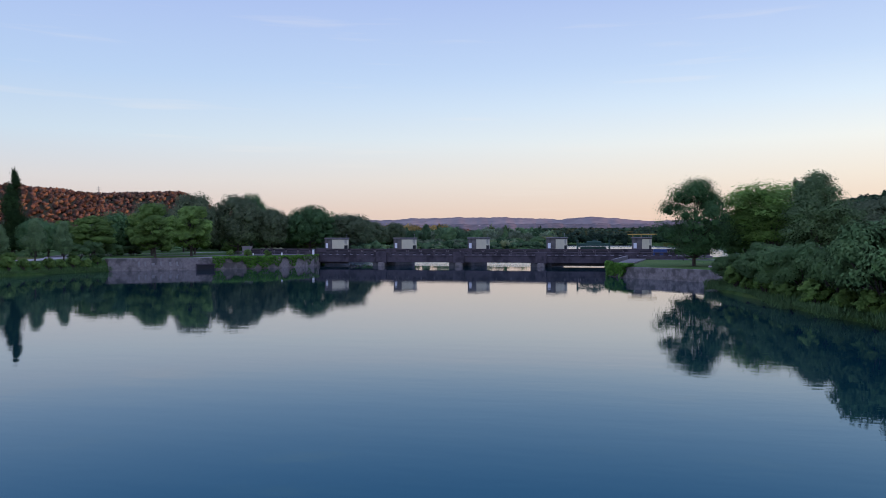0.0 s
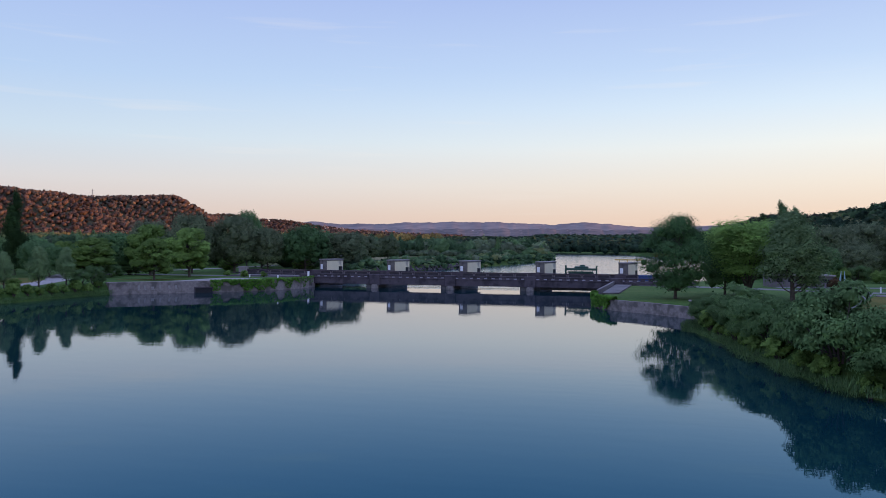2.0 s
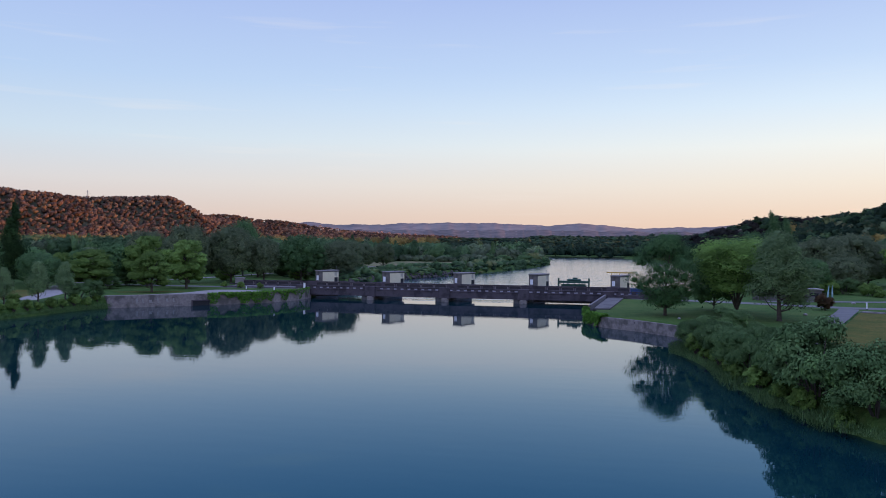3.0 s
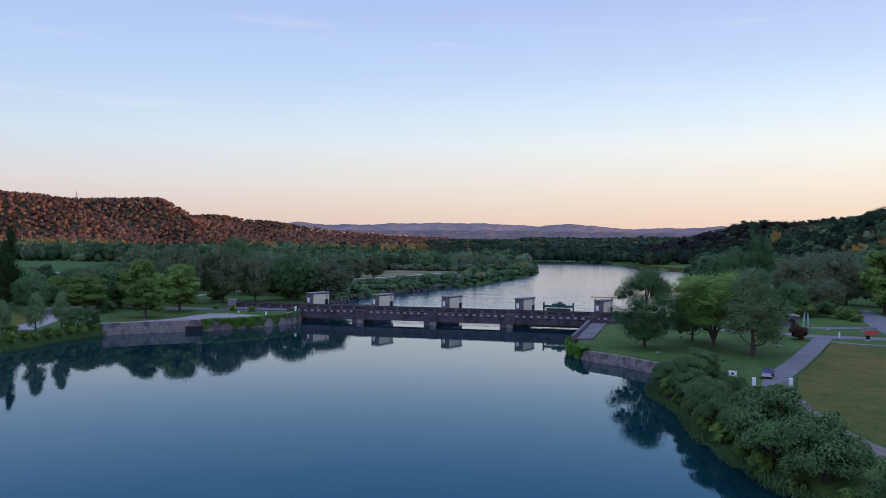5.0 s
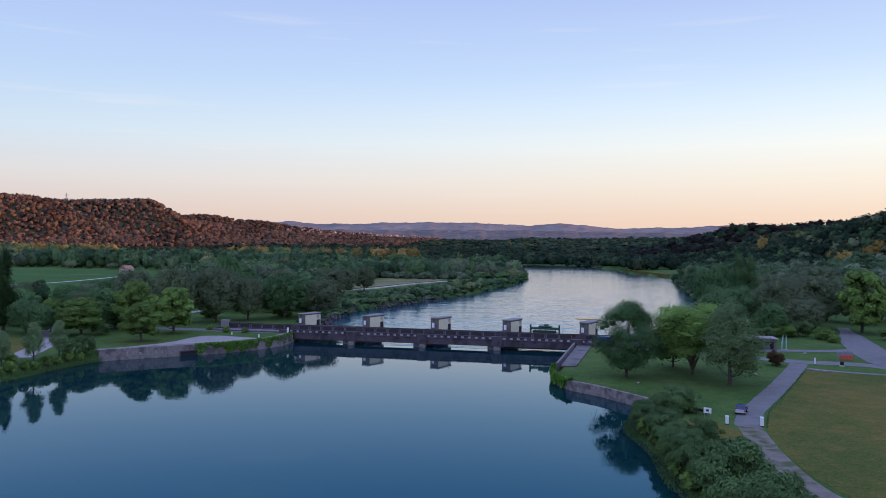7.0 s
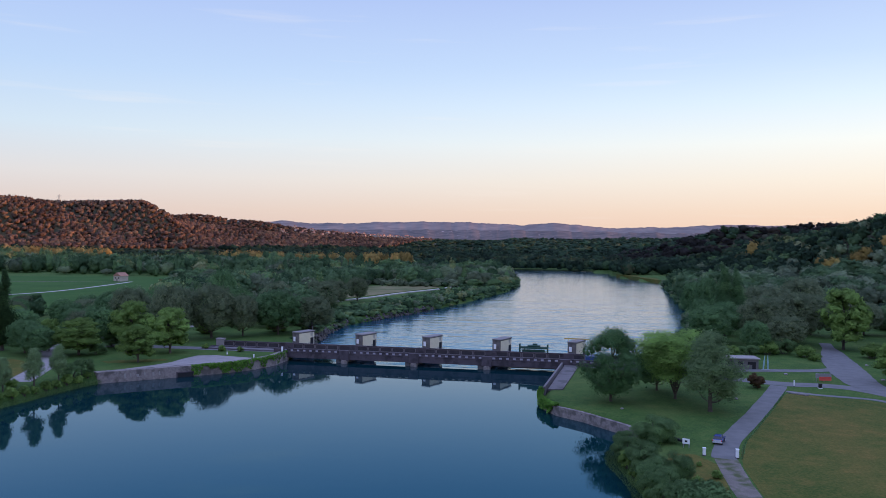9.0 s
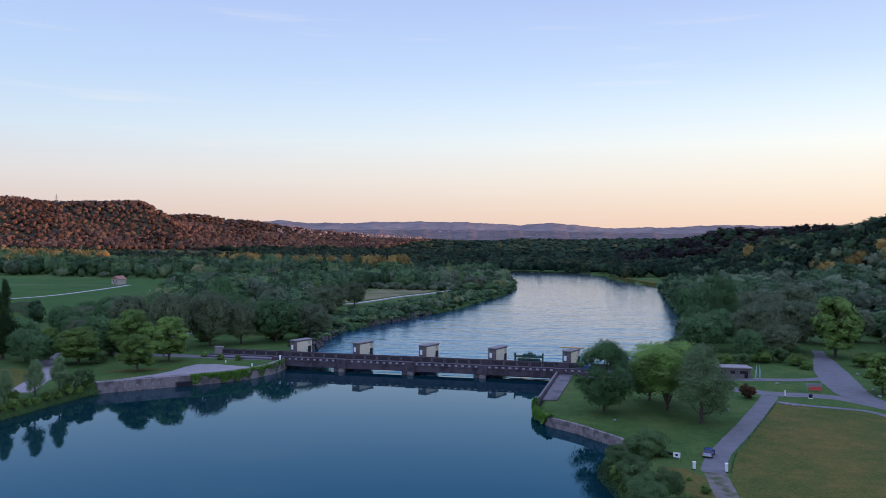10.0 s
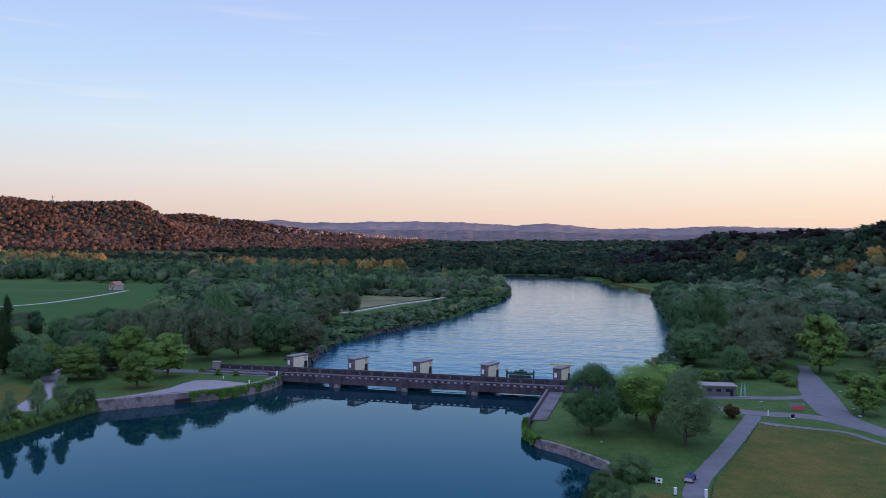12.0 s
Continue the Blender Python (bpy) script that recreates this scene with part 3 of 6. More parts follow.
def lobes_for(kind, h, w, rng, fine=False):
    out = []
    if kind == "poplar":
        for i in range(16):
            t = i / 15
            r = w / 2 * (0.55 + 0.7 * math.sin(math.pi * min(1, 0.15 + t * 0.85)) ** 0.8) * (1 - 0.55 * t)
            out.append(((rng.normal(0, w * 0.07), rng.normal(0, w * 0.07), h * (0.12 + 0.84 * t)), (r, r, h * 0.075)))
        return out
    if kind == "dome":
        for i in range(58):
            u = 1 - 1.72 * (i + 0.5) / 58
            a = 2.399963 * i + rng.normal(0, 0.25)
            q = math.sqrt(1 - u * u) * rng.uniform(0.66, 0.84)
            r = w * rng.uniform(0.10, 0.17)
            out.append(((0.5 * w * q * math.cos(a), 0.5 * w * q * math.sin(a), h * (0.5 + 0.39 * u * rng.uniform(0.86, 1.04))), (r, r, r * rng.uniform(0.85, 1.15))))
        return out + [((0, 0, 0.5 * h), (0.36 * w, 0.36 * w, 0.34 * h))]
    if kind == "bush":
        for i in range(30):
            a, q = rng.uniform(0, 6.28), math.sqrt(rng.uniform(0, 1)) * w * 0.40
            z = h * rng.uniform(0.15, 0.86) * (1 - 0.55 * (q / (w * 0.5)) ** 2)
            r = w * rng.uniform(0.09, 0.17)
            out.append(((q * math.cos(a), q * math.sin(a), z), (r, r, r * 0.85)))
        return out
    low = {"broad": 0.16, "willow": 0.24, "lime": 0.20, "vase": 0.33}[kind]
    for i in range(int({"broad": 80, "willow": 76, "lime": 44, "vase": 76}[kind] * (1.25 if fine else 1.0))):
        t = rng.uniform(0, 1)
        z = h * (low + (0.95 - low) * t)
        if kind == "willow":
            reach = w * 0.5 * min(1.0, 0.55 + 1.6 * t) * (1 - 0.88 * t ** 1.8)
        elif kind == "vase":
            reach = w * 0.5 * (0.45 + 0.62 * t) * (1 - 0.45 * t ** 6)
        else:
            reach = w * 0.5 * math.sin(math.pi * (0.16 + 0.76 * t)) ** 0.6
        a, q = rng.uniform(0, 6.28), reach * math.sqrt(rng.uniform(0.05, 1)) * 0.84
        r = w * (rng.uniform(0.12, 0.19) if kind == "lime" else rng.uniform(0.09, 0.155))
        r = r * (0.8 if fine else 1.0)
        out.append(((q * math.cos(a), q * math.sin(a), z), (r, r, r * rng.uniform(0.7, 1.0))))
    return out


def ball(level):
    bm = bmesh.new()
    bmesh.ops.create_icosphere(bm, subdivisions=level, radius=1)
    V = np.array([v.co[:] for v in bm.verts])
    F = np.array([[v.index for v in f.verts] for f in bm.faces])
    bm.free()
    return V, F


BALLS = {k: ball(k) for k in (1, 2)}


def masses(C, R, rng, rough=0.16, level=1):
    """Lumpy leaf masses at centres C with radii R (n x 3): their points, faces and the outward factor in any direction."""
    n = len(C)
    BALL, BALL_F = BALLS[level]
    A = rng.normal(0, 1, (n, 4, 3))
    A /= np.linalg.norm(A, axis=2)[:, :, None]
    fr, ph = np.array([2.9, 4.6, 7.5, 11.0]), rng.uniform(0, 6.28, (n, 4))

    def swell(i, d):
        return 1 + rough * np.sin(np.einsum("kj,kmj->km", d, A[i]) * fr + ph[i]).sum(1) * 0.6

    i = np.repeat(np.arange(n), len(BALL))
    d = np.tile(BALL, (n, 1))
    V = C[i] + d * R[i] * swell(i, d)[:, None]
    F = (np.arange(n)[:, None, None] * len(BALL) + BALL_F[None]).reshape(-1, 3)
    return V, F, swell


def blades(V, start):
    return start + np.arange(len(V)).reshape(-1, 3)


def make_tree(kind, h, w, leaf, count, mat, seed, label, category="tree", name="tree", fill=0.0):
    rng = np.random.default_rng(seed)
    root = empty(name, Matrix.Identity(4), label, category)
    lobes = lobes_for(kind, h, w, rng, fill > 0)
    bm = bmesh.new()
    if kind == "bush":
        for c, r in lobes[:9]:
            tube(bm, [(c[0] * 0.2, c[1] * 0.2, -0.3), (c[0] * 0.6, c[1] * 0.6, c[2] * 0.5), c], [0.09, 0.06, 0.02], 5)
    else:
        tr = (0.017 * h + 0.08) * (0.6 if kind == "vase" else 1.0)
        lean = rng.normal(0, 0.02 * h, 2)
        tip = h * (0.9 if kind == "poplar" else 0.68)
        stem = [(lean[0] * t * t, lean[1] * t * t, -0.4 + (tip + 0.4) * t) for t in (0, 0.06, 0.25, 0.5, 0.75, 1)]
        tube(bm, stem, [tr * 1.5, tr, tr * 0.85, tr * 0.62, tr * 0.38, 0.04], 8)
        if kind == "vase":
            for k in range(4):
                u = 0.6 + k * 1.57
                tube(bm, [(0, 0, 0.06 * h), (0.05 * w * math.cos(u), 0.05 * w * math.sin(u), 0.25 * h), (0.17 * w * math.cos(u), 0.17 * w * math.sin(u), 0.6 * h)], [tr * 0.8, tr * 0.6, 0.08], 6)
        for c, r in lobes[::2]:
            s = max(0.16, min(0.8, c[2] / tip - 0.28))
            b0 = Vector((lean[0] * s * s, lean[1] * s * s, tip * s))
            mid = b0.lerp(Vector(c), 0.5) + Vector((0, 0, -0.04 * h))
            tube(bm, [b0, mid, c], [tr * 0.42, tr * 0.26, 0.03], 5)
    part("trunk" if kind != "bush" else "stem", bm, M_BARK, root)
    P, d = crown_points(rng, count, lobes, {"willow": 0.10 * h, "vase": 0.03 * h}.get(kind, 0.0), fill > 0)
    V = spray(P, d, leaf, rng)
    core = {"bush": 0.66, "dome": 0.6, "broad": 0.36, "willow": 0.32, "lime": 0.50, "vase": 0.28, "poplar": 0.75}[kind]
    core = fill or core
    LC, LR = np.array([c for c, _ in lobes]), np.array([r for _, r in lobes])
    MV, MF, _ = masses(LC, LR * core, rng, 0.12)
    mid = np.array((0, 0, h * 0.45))
    out = (P - mid) / (np.abs(LC - mid).max(0) + 1e-6)
    soft = 0.45 * d + 0.6 * out + np.array((0, 0, 0.3)) + rng.normal(0, 0.16, P.shape)
    away = 0.7 * np.tile(BALLS[1][0], (len(LC), 1)) + 0.4 * (MV - mid) / (np.abs(LC - mid).max(0) + 1e-6)
    near = np.argmin(((P[:, None, ::2] - LC[None, :, ::2]) ** 2).sum(2), axis=1)
    tone = rng.normal(0.5, 0.09, len(LC))
    # inner masses take a darker tint that stands for shade within the crown
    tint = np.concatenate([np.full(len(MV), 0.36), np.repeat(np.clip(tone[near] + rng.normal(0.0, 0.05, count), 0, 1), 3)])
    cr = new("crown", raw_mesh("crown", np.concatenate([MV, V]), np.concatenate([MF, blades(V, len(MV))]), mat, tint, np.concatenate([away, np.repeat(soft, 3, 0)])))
    cr.data.polygons.foreach_set("use_smooth", np.ones(len(cr.data.polygons), bool))
    cr.parent = root
    return root


def plant(protos, spots, group):
    """Copies of the prototypes at (x, y, prototype, scale) or (x, y, prototype, height, width)."""
    rng = random.Random(5)
    used = set()
    for x, y, key, *size in spots:
        ob = protos[key]
        nh, nw = SIZES[key]
        s, sw = (size[0], size[0]) if len(size) == 1 else (0.94 * size[0] / nh, 0.96 * size[1] / nw)
        z = float(ground_height(np.array([x]), np.array([y]))[0])
        m = pose(x, y, max(z, 0.2) - 0.05, 0, 0, rng.uniform(0, 360))
        if key in used:
            c = copy_thing(ob, m)
        else:
            c = ob
            c.matrix_basis = m
            used.add(key)
        c.scale = (sw * rng.uniform(0.94, 1.06), sw * rng.uniform(0.94, 1.06), s)
        c["group"] = group


SIZES = {"broad": (17, 16.5), "old_broad": (17, 16.5), "tall_willow": (18, 12.5), "broad2": (16, 13), "lime": (12, 10), "vase": (17, 15), "willow": (18, 12.5), "willow2": (19, 16), "poplar": (27, 6.5),
         "column": (27, 7.5), "bush": (5.5, 7.5), "bush2": (6.5, 7.5), "bush3": (5.5, 7.5), "shrub": (2.2, 2.6), "rusty": (4.2, 4.6)}
PROTO = {
    "column": make_tree("poplar", 27, 7.5, 0.42, 9000, L_BROAD, 39, "tall slim green columnar tree in the riverside wood"),
    "broad": make_tree("dome", 17, 16.5, 0.40, 9000, L_BROAD, 11, "tall dark green broadleaf tree in the grass", fill=0.56),
    "old_broad": make_tree("broad", 17, 16.5, 0.22, 36000, L_OAK, 11, "tall dark green broadleaf tree on the river lawn"),
    "tall_willow": make_tree("willow", 18, 12.5, 0.22, 32000, L_SOFT, 15, "soft green willow with hanging sprays on the lawn"),
    "broad2": make_tree("dome", 16, 13, 0.44, 7600, L_BROAD, 12, "rounded deep green broadleaf tree in the grass", fill=0.56),
    "lime": make_tree("lime", 12, 10.0, 0.34, 8000, L_LIME, 13, "fresh light green young tree on the bank lawn", fill=0.7),
    "vase": make_tree("vase", 17, 15.0, 0.22, 32000, L_FRESH, 14, "bright green spreading tree with forked stems on the lawn"),
    "willow": make_tree("willow", 18, 12.5, 0.36, 10000, L_SOFT, 15, "soft green willow with hanging sprays in the grass"),
    "willow2": make_tree("dome", 19, 16, 0.40, 10500, L_WILLOW, 16, "broad grey-green willow beside the water", fill=0.56),
    "poplar": make_tree("poplar", 27, 6.5, 0.45, 8000, L_POPLAR, 17, "slender dark columnar poplar above the bank trees"),
    "bush": make_tree("bush", 5.5, 7.5, 0.26, 5500, L_LIME, 18, "dense green waterside bush on the bank", "bush", "bush"),
    "bush2": make_tree("bush", 6.5, 7.5, 0.26, 5500, L_BUSH, 19, "tall leafy grey-green bush on the river bank", "bush", "bush"),
    "bush3": make_tree("bush", 5.5, 7.5, 0.17, 13500, L_BUSH, 38, "feathery grey-green waterside bush on the bank", "bush", "bush", fill=0.52),
    "shrub": make_tree("bush", 2.2, 2.6, 0.16, 2400, L_LIME, 20, "small rounded light green shrub in the lawn", "bush", "bush"),
    "rusty": make_tree("bush", 4.2, 4.6, 0.2, 5000, L_RUST, 28, "rust-brown rounded bush at the roadside", "bush", "bush"),
}


def copies(*keys):
    return {k: copy_thing(PROTO[k], pose(0, 0, 0)) for k in keys}


plant(copies("old_broad", "broad2", "vase", "tall_willow"), [(57.3, -58, "old_broad", 17.6, 16.0), (72.4, -51.5, "vase", 17.0, 24.0), (78.5, -63.5, "tall_willow", 18.4, 17.0), (69, -42, "broad2", 13, 11)], "trees on the river lawn")
plant(copies("bush", "bush2", "bush3"),
      [(64.4, -91.6, "bush3", 5.8, 9.0), (58.6, -98, "bush3", 3.8, 5.5), (58.4, -103, "bush3", 4.2, 6), (61, -107, "bush3", 4.8, 6.5), (61.5, -113, "bush2", 5.2, 6.5), (65.4, -116, "bush3", 5.6, 7), (62.2, -120, "bush3", 5.4, 7), (63, -126.5, "bush3", 6.0, 7.5),
       (67, -123, "bush", 3.6, 5), (64.6, -132.5, "bush3", 6.4, 8), (67, -136.5, "bush3", 8.0, 9), (66.2, -142.5, "bush3", 9.4, 11.5), (69.4, -149.5, "bush3", 7.6, 9), (71, -141, "bush2", 5.0, 6), (75, -157, "bush3", 7.4, 9),
       (84, -164, "bush3", 8, 11), (93, -172, "bush2", 9, 11), (101, -182, "bush2", 9, 11)], "bushes along the bank")
plant(copies("bush", "bush2", "lime", "broad", "broad2", "willow", "willow2"),
      [(-79.2, -76.6, "willow", 9.6, 6.2), (-78.4, -68.9, "willow", 9.4, 5.6), (-77.4, -61, "bush2", 5.6, 6), (-77.8, -65, "bush2", 4.6, 5), (-81, -84.5, "willow", 8.4, 5), (-82, -92, "willow", 7, 6.5), (-82.6, -88, "bush2", 4, 5),
       (-84, -102, "bush2", 7, 9), (-82.6, -80.4, "bush", 2.6, 4),
       (-74.8, -40, "lime", 11.3, 12.6), (-75.6, -21.5, "lime", 14.6, 14.6), (-92, -16, "lime", 15.8, 15), (-99.5, -32.3, "lime", 11.6, 15), (-109, -38, "broad2", 10.4, 10), (-117.5, -33, "broad2", 11.4, 11), (-113, -28, "lime", 10.5, 9), (-104, -15.5, "broad2", 14.5, 12), (-114.6, -12, "willow2", 12.5, 8.5),
       (-99.6, -14, "bush2", 4.7, 8.5), (-95, -30, "bush2", 4.5, 6), (-111.9, 13.9, "willow2", 19.6, 16), (-89.5, 3, "willow2", 21.6, 15), (-80.5, 14.5, "willow2", 21.4, 20), (-72, 22, "willow2", 17, 13), (-61.8, 30.5, "broad", 18, 19), (-52.4, 41, "willow2", 15.4, 18),
       (-100.5, 62, "broad", 25, 14), (-89, 52, "broad2", 17.6, 15), (-75, 52, "broad2", 15, 14), (-64, 62, "broad", 14, 14), (-88, 92, "willow2", 17.6, 18.5), (-77, 118, "willow2", 16.8, 20), (-80.5, 150, "willow2", 15.5, 17), (-78, 184, "willow2", 15.4, 14), (-92, 130, "broad2", 14, 14),
       (-160, 40, "broad2", 11, 12), (-173, 28, "willow2", 11, 11), (-140, 18, "broad2", 12, 12), (-157, 53, "broad", 12, 13), (-186, 46, "broad2", 10, 11), (-135, 58, "broad2", 13, 12), (-197, 63, "willow2", 10, 12), (-120, 72, "willow2", 15, 14),
       (-141, 82, "broad", 15, 14), (-164, 79, "broad2", 12, 12), (-135, -15, "broad2", 13, 14), (-152, 4, "lime", 11, 12), (-128, 22, "broad", 14, 14), (-146, 36, "willow2", 12, 13), (-168, 14, "broad2", 11, 13), (-176, -12, "lime", 10, 11), (-130, 46, "broad2", 14, 13), (-150, 62, "broad2", 12, 12), (-118, 42, "willow", 15, 12),
       (-124, 0, "broad2", 12, 11), (-138, -38, "bush2", 6, 9), (-122, -50, "lime", 8, 9), (-150, -28, "broad2", 9, 11), (-66, 38, "bush", 5.5, 8), (-58, 46, "bush2", 6, 8), (-88, 26, "bush", 6, 9)], "trees by the barrage")
plant(copies("poplar"), [(-128, -30, "poplar", 0.9)], "poplars")
plant(copies("broad", "broad2", "willow", "willow2", "lime", "bush", "bush2", "column"),
      [(97.5, 56, "broad", 15.6, 19), (116, 58, "willow2", 19.6, 20), (127.5, 66, "willow2", 21, 21), (121, 48, "willow2", 13, 15), (140.5, 50, "lime", 22, 19.5), (131.5, -19, "lime", 11.6, 12), (109, 100, "column", 29, 8.5), (114.6, 104, "column", 27, 7.5),
       (107.5, 137, "broad", 23, 14), (103, 150, "broad2", 20, 13), (136.6, 126, "willow2", 19.4, 17), (153, 151, "willow2", 22.6, 23), (124, 88, "broad2", 17, 14), (106, 80, "broad", 15, 15), (112, 118, "broad2", 16, 14), (150, 82, "willow2", 17, 17), (141, 92, "willow2", 18.5, 18),
       (166, 54, "willow2", 11, 14), (158, 32, "lime", 8.5, 11), (176, 78, "willow2", 12.5, 15), (163, 98, "willow2", 15, 17), (122, 136, "willow", 18, 13), (132, 150, "willow2", 18, 16), (101, 108, "broad2", 14, 11),
       (108, 33, "broad2", 12, 10), (98, 24, "bush", 4.5, 7), (104, 24, "bush2", 5, 6.5), (111, 30, "bush", 5.5, 8), (117, 33, "bush2", 6.5, 8), (122, 27, "bush", 4.8, 7), (92, 26, "bush2", 5.5, 7), (123, 20, "bush", 3.2, 5), (143, 30, "bush", 6, 9), (150, -12, "bush2", 6, 8), (148, 10, "bush2", 5.5, 9),
       (144, -2, "lime", 9, 9.5), (160, -4, "broad2", 10, 12), (170, 16, "willow2", 9, 13)], "trees past the junction")
plant(copies("rusty"), [(94.5, -32.5, "rusty", 1.0)], "roadside bush")
plant(copies("shrub"), [(-70, -10, "shrub", 0.9), (-62, -14, "shrub", 1.0), (-56, -13.5, "shrub", 0.9), (66, -108, "shrub", 0.6), (68, -111, "shrub", 0.5), (70, -107, "shrub", 0.45), (72, -113, "shrub", 0.7), *[(x, y, "shrub", 0.9 + 0.5 * ((k * 7) % 5) / 5) for k, (x, y) in enumerate(((-76.2, -60.5), (-76.6, -64), (-77.2, -67.5), (-77.4, -71), (-77.6, -74.5), (-77.6, -78), (-77.8, -81.5), (-78.2, -85), (-78.6, -88.5), (-79, -92), (-79.4, -96), (-79.8, -100), (58.6, -107), (59.4, -112), (60.6, -117), (61, -122.5), (61.4, -127.5), (62.6, -133.5), (63.8, -138.5), (65, -143.5), (67, -149), (70.5, -154)))]], "shrubs")
for proto in PROTO.values():
    for o in (*proto.children_recursive, proto):
        bpy.data.objects.remove(o)


def in_sight(X, Y):
    """The wedge of country that the flight overlooks."""
    return (X < 85 + (Y + 246) * 0.40) & (X > 15 - (Y + 246) * 0.93)


def crown_kit(form, lobes, count, leaf, rng):
    """One crown of height and width 1 for the woods: an uneven leaf dome with bulging boughs and sprays on its skin. Points, faces, soft directions and tone."""
    i = np.arange(lobes)
    a = i * 2.4 + rng.uniform(-0.5, 0.5, lobes)
    far = rng.uniform(0.85, 1.12, lobes)
    if form == "spire":
        t = (i + 0.5) / lobes
        q = 0.22 * np.sin(np.pi * (0.2 + 0.7 * t)) * far
        C = np.stack([q * np.cos(a), q * np.sin(a), 0.14 + 0.76 * t], 1)
        r = 0.26 * (1.1 - 0.6 * t) * rng.uniform(0.8, 1.2, lobes)
        R = np.stack([r, r, np.full(lobes, 0.085)], 1)
        heart = ((0, 0, 0.48), (0.34, 0.34, 0.44))
    else:
        up = 1 - 1.35 * (i + 0.5) / lobes
        ring = np.sqrt(1 - up * up)
        flat, mid_z = (0.29, 0.50) if form == "dome" else (0.33, 0.54)
        C = np.stack([0.31 * ring * far * np.cos(a), 0.31 * ring * far * np.sin(a), mid_z + flat * up * far], 1)
        r = rng.uniform(0.13, 0.21, lobes)
        R = np.stack([r, r, r * rng.uniform(0.8, 1.05, lobes)], 1)
        heart = ((0, 0, mid_z - 0.03), (0.40, 0.40, flat + 0.10))
    C, R = np.concatenate([C, [heart[0]]]), np.concatenate([R, [heart[1]]])
    V, F, swell = masses(C, R * np.append(np.full(lobes, 0.74), 0.88)[:, None], rng, 0.20)
    m = np.where(rng.uniform(0, 1, lobes * count) < 0.4, lobes, rng.integers(0, lobes, lobes * count))
    d = rng.normal(0, 1, (len(m), 3))
    d[:, 2] = np.where(d[:, 2] < -0.3, -d[:, 2], d[:, 2])
    d /= np.linalg.norm(d, axis=1)[:, None]
    P = C[m] + d * R[m] * (swell(m, d) * rng.uniform(0.82, 1.08, len(m)))[:, None]
    Q = spray(P, d, leaf, rng)
    mid = np.array((0, 0, 0.40))
    span = np.array((0.5, 0.5, 0.5))
    soft = np.concatenate([0.2 * np.tile(BALLS[1][0], (lobes + 1, 1)) + 1.0 * (V - mid) / span,
                           np.repeat(0.2 * d + 1.0 * (P - mid) / span + rng.normal(0, 0.10, d.shape), 3, 0)])
    tone = rng.normal(0, 0.06, lobes + 1)
    # masses set slightly darker than the sprays on them
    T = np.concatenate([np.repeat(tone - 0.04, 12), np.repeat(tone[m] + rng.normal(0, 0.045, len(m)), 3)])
    return np.concatenate([V, Q]), np.concatenate([F, blades(Q, len(V))]), soft, T


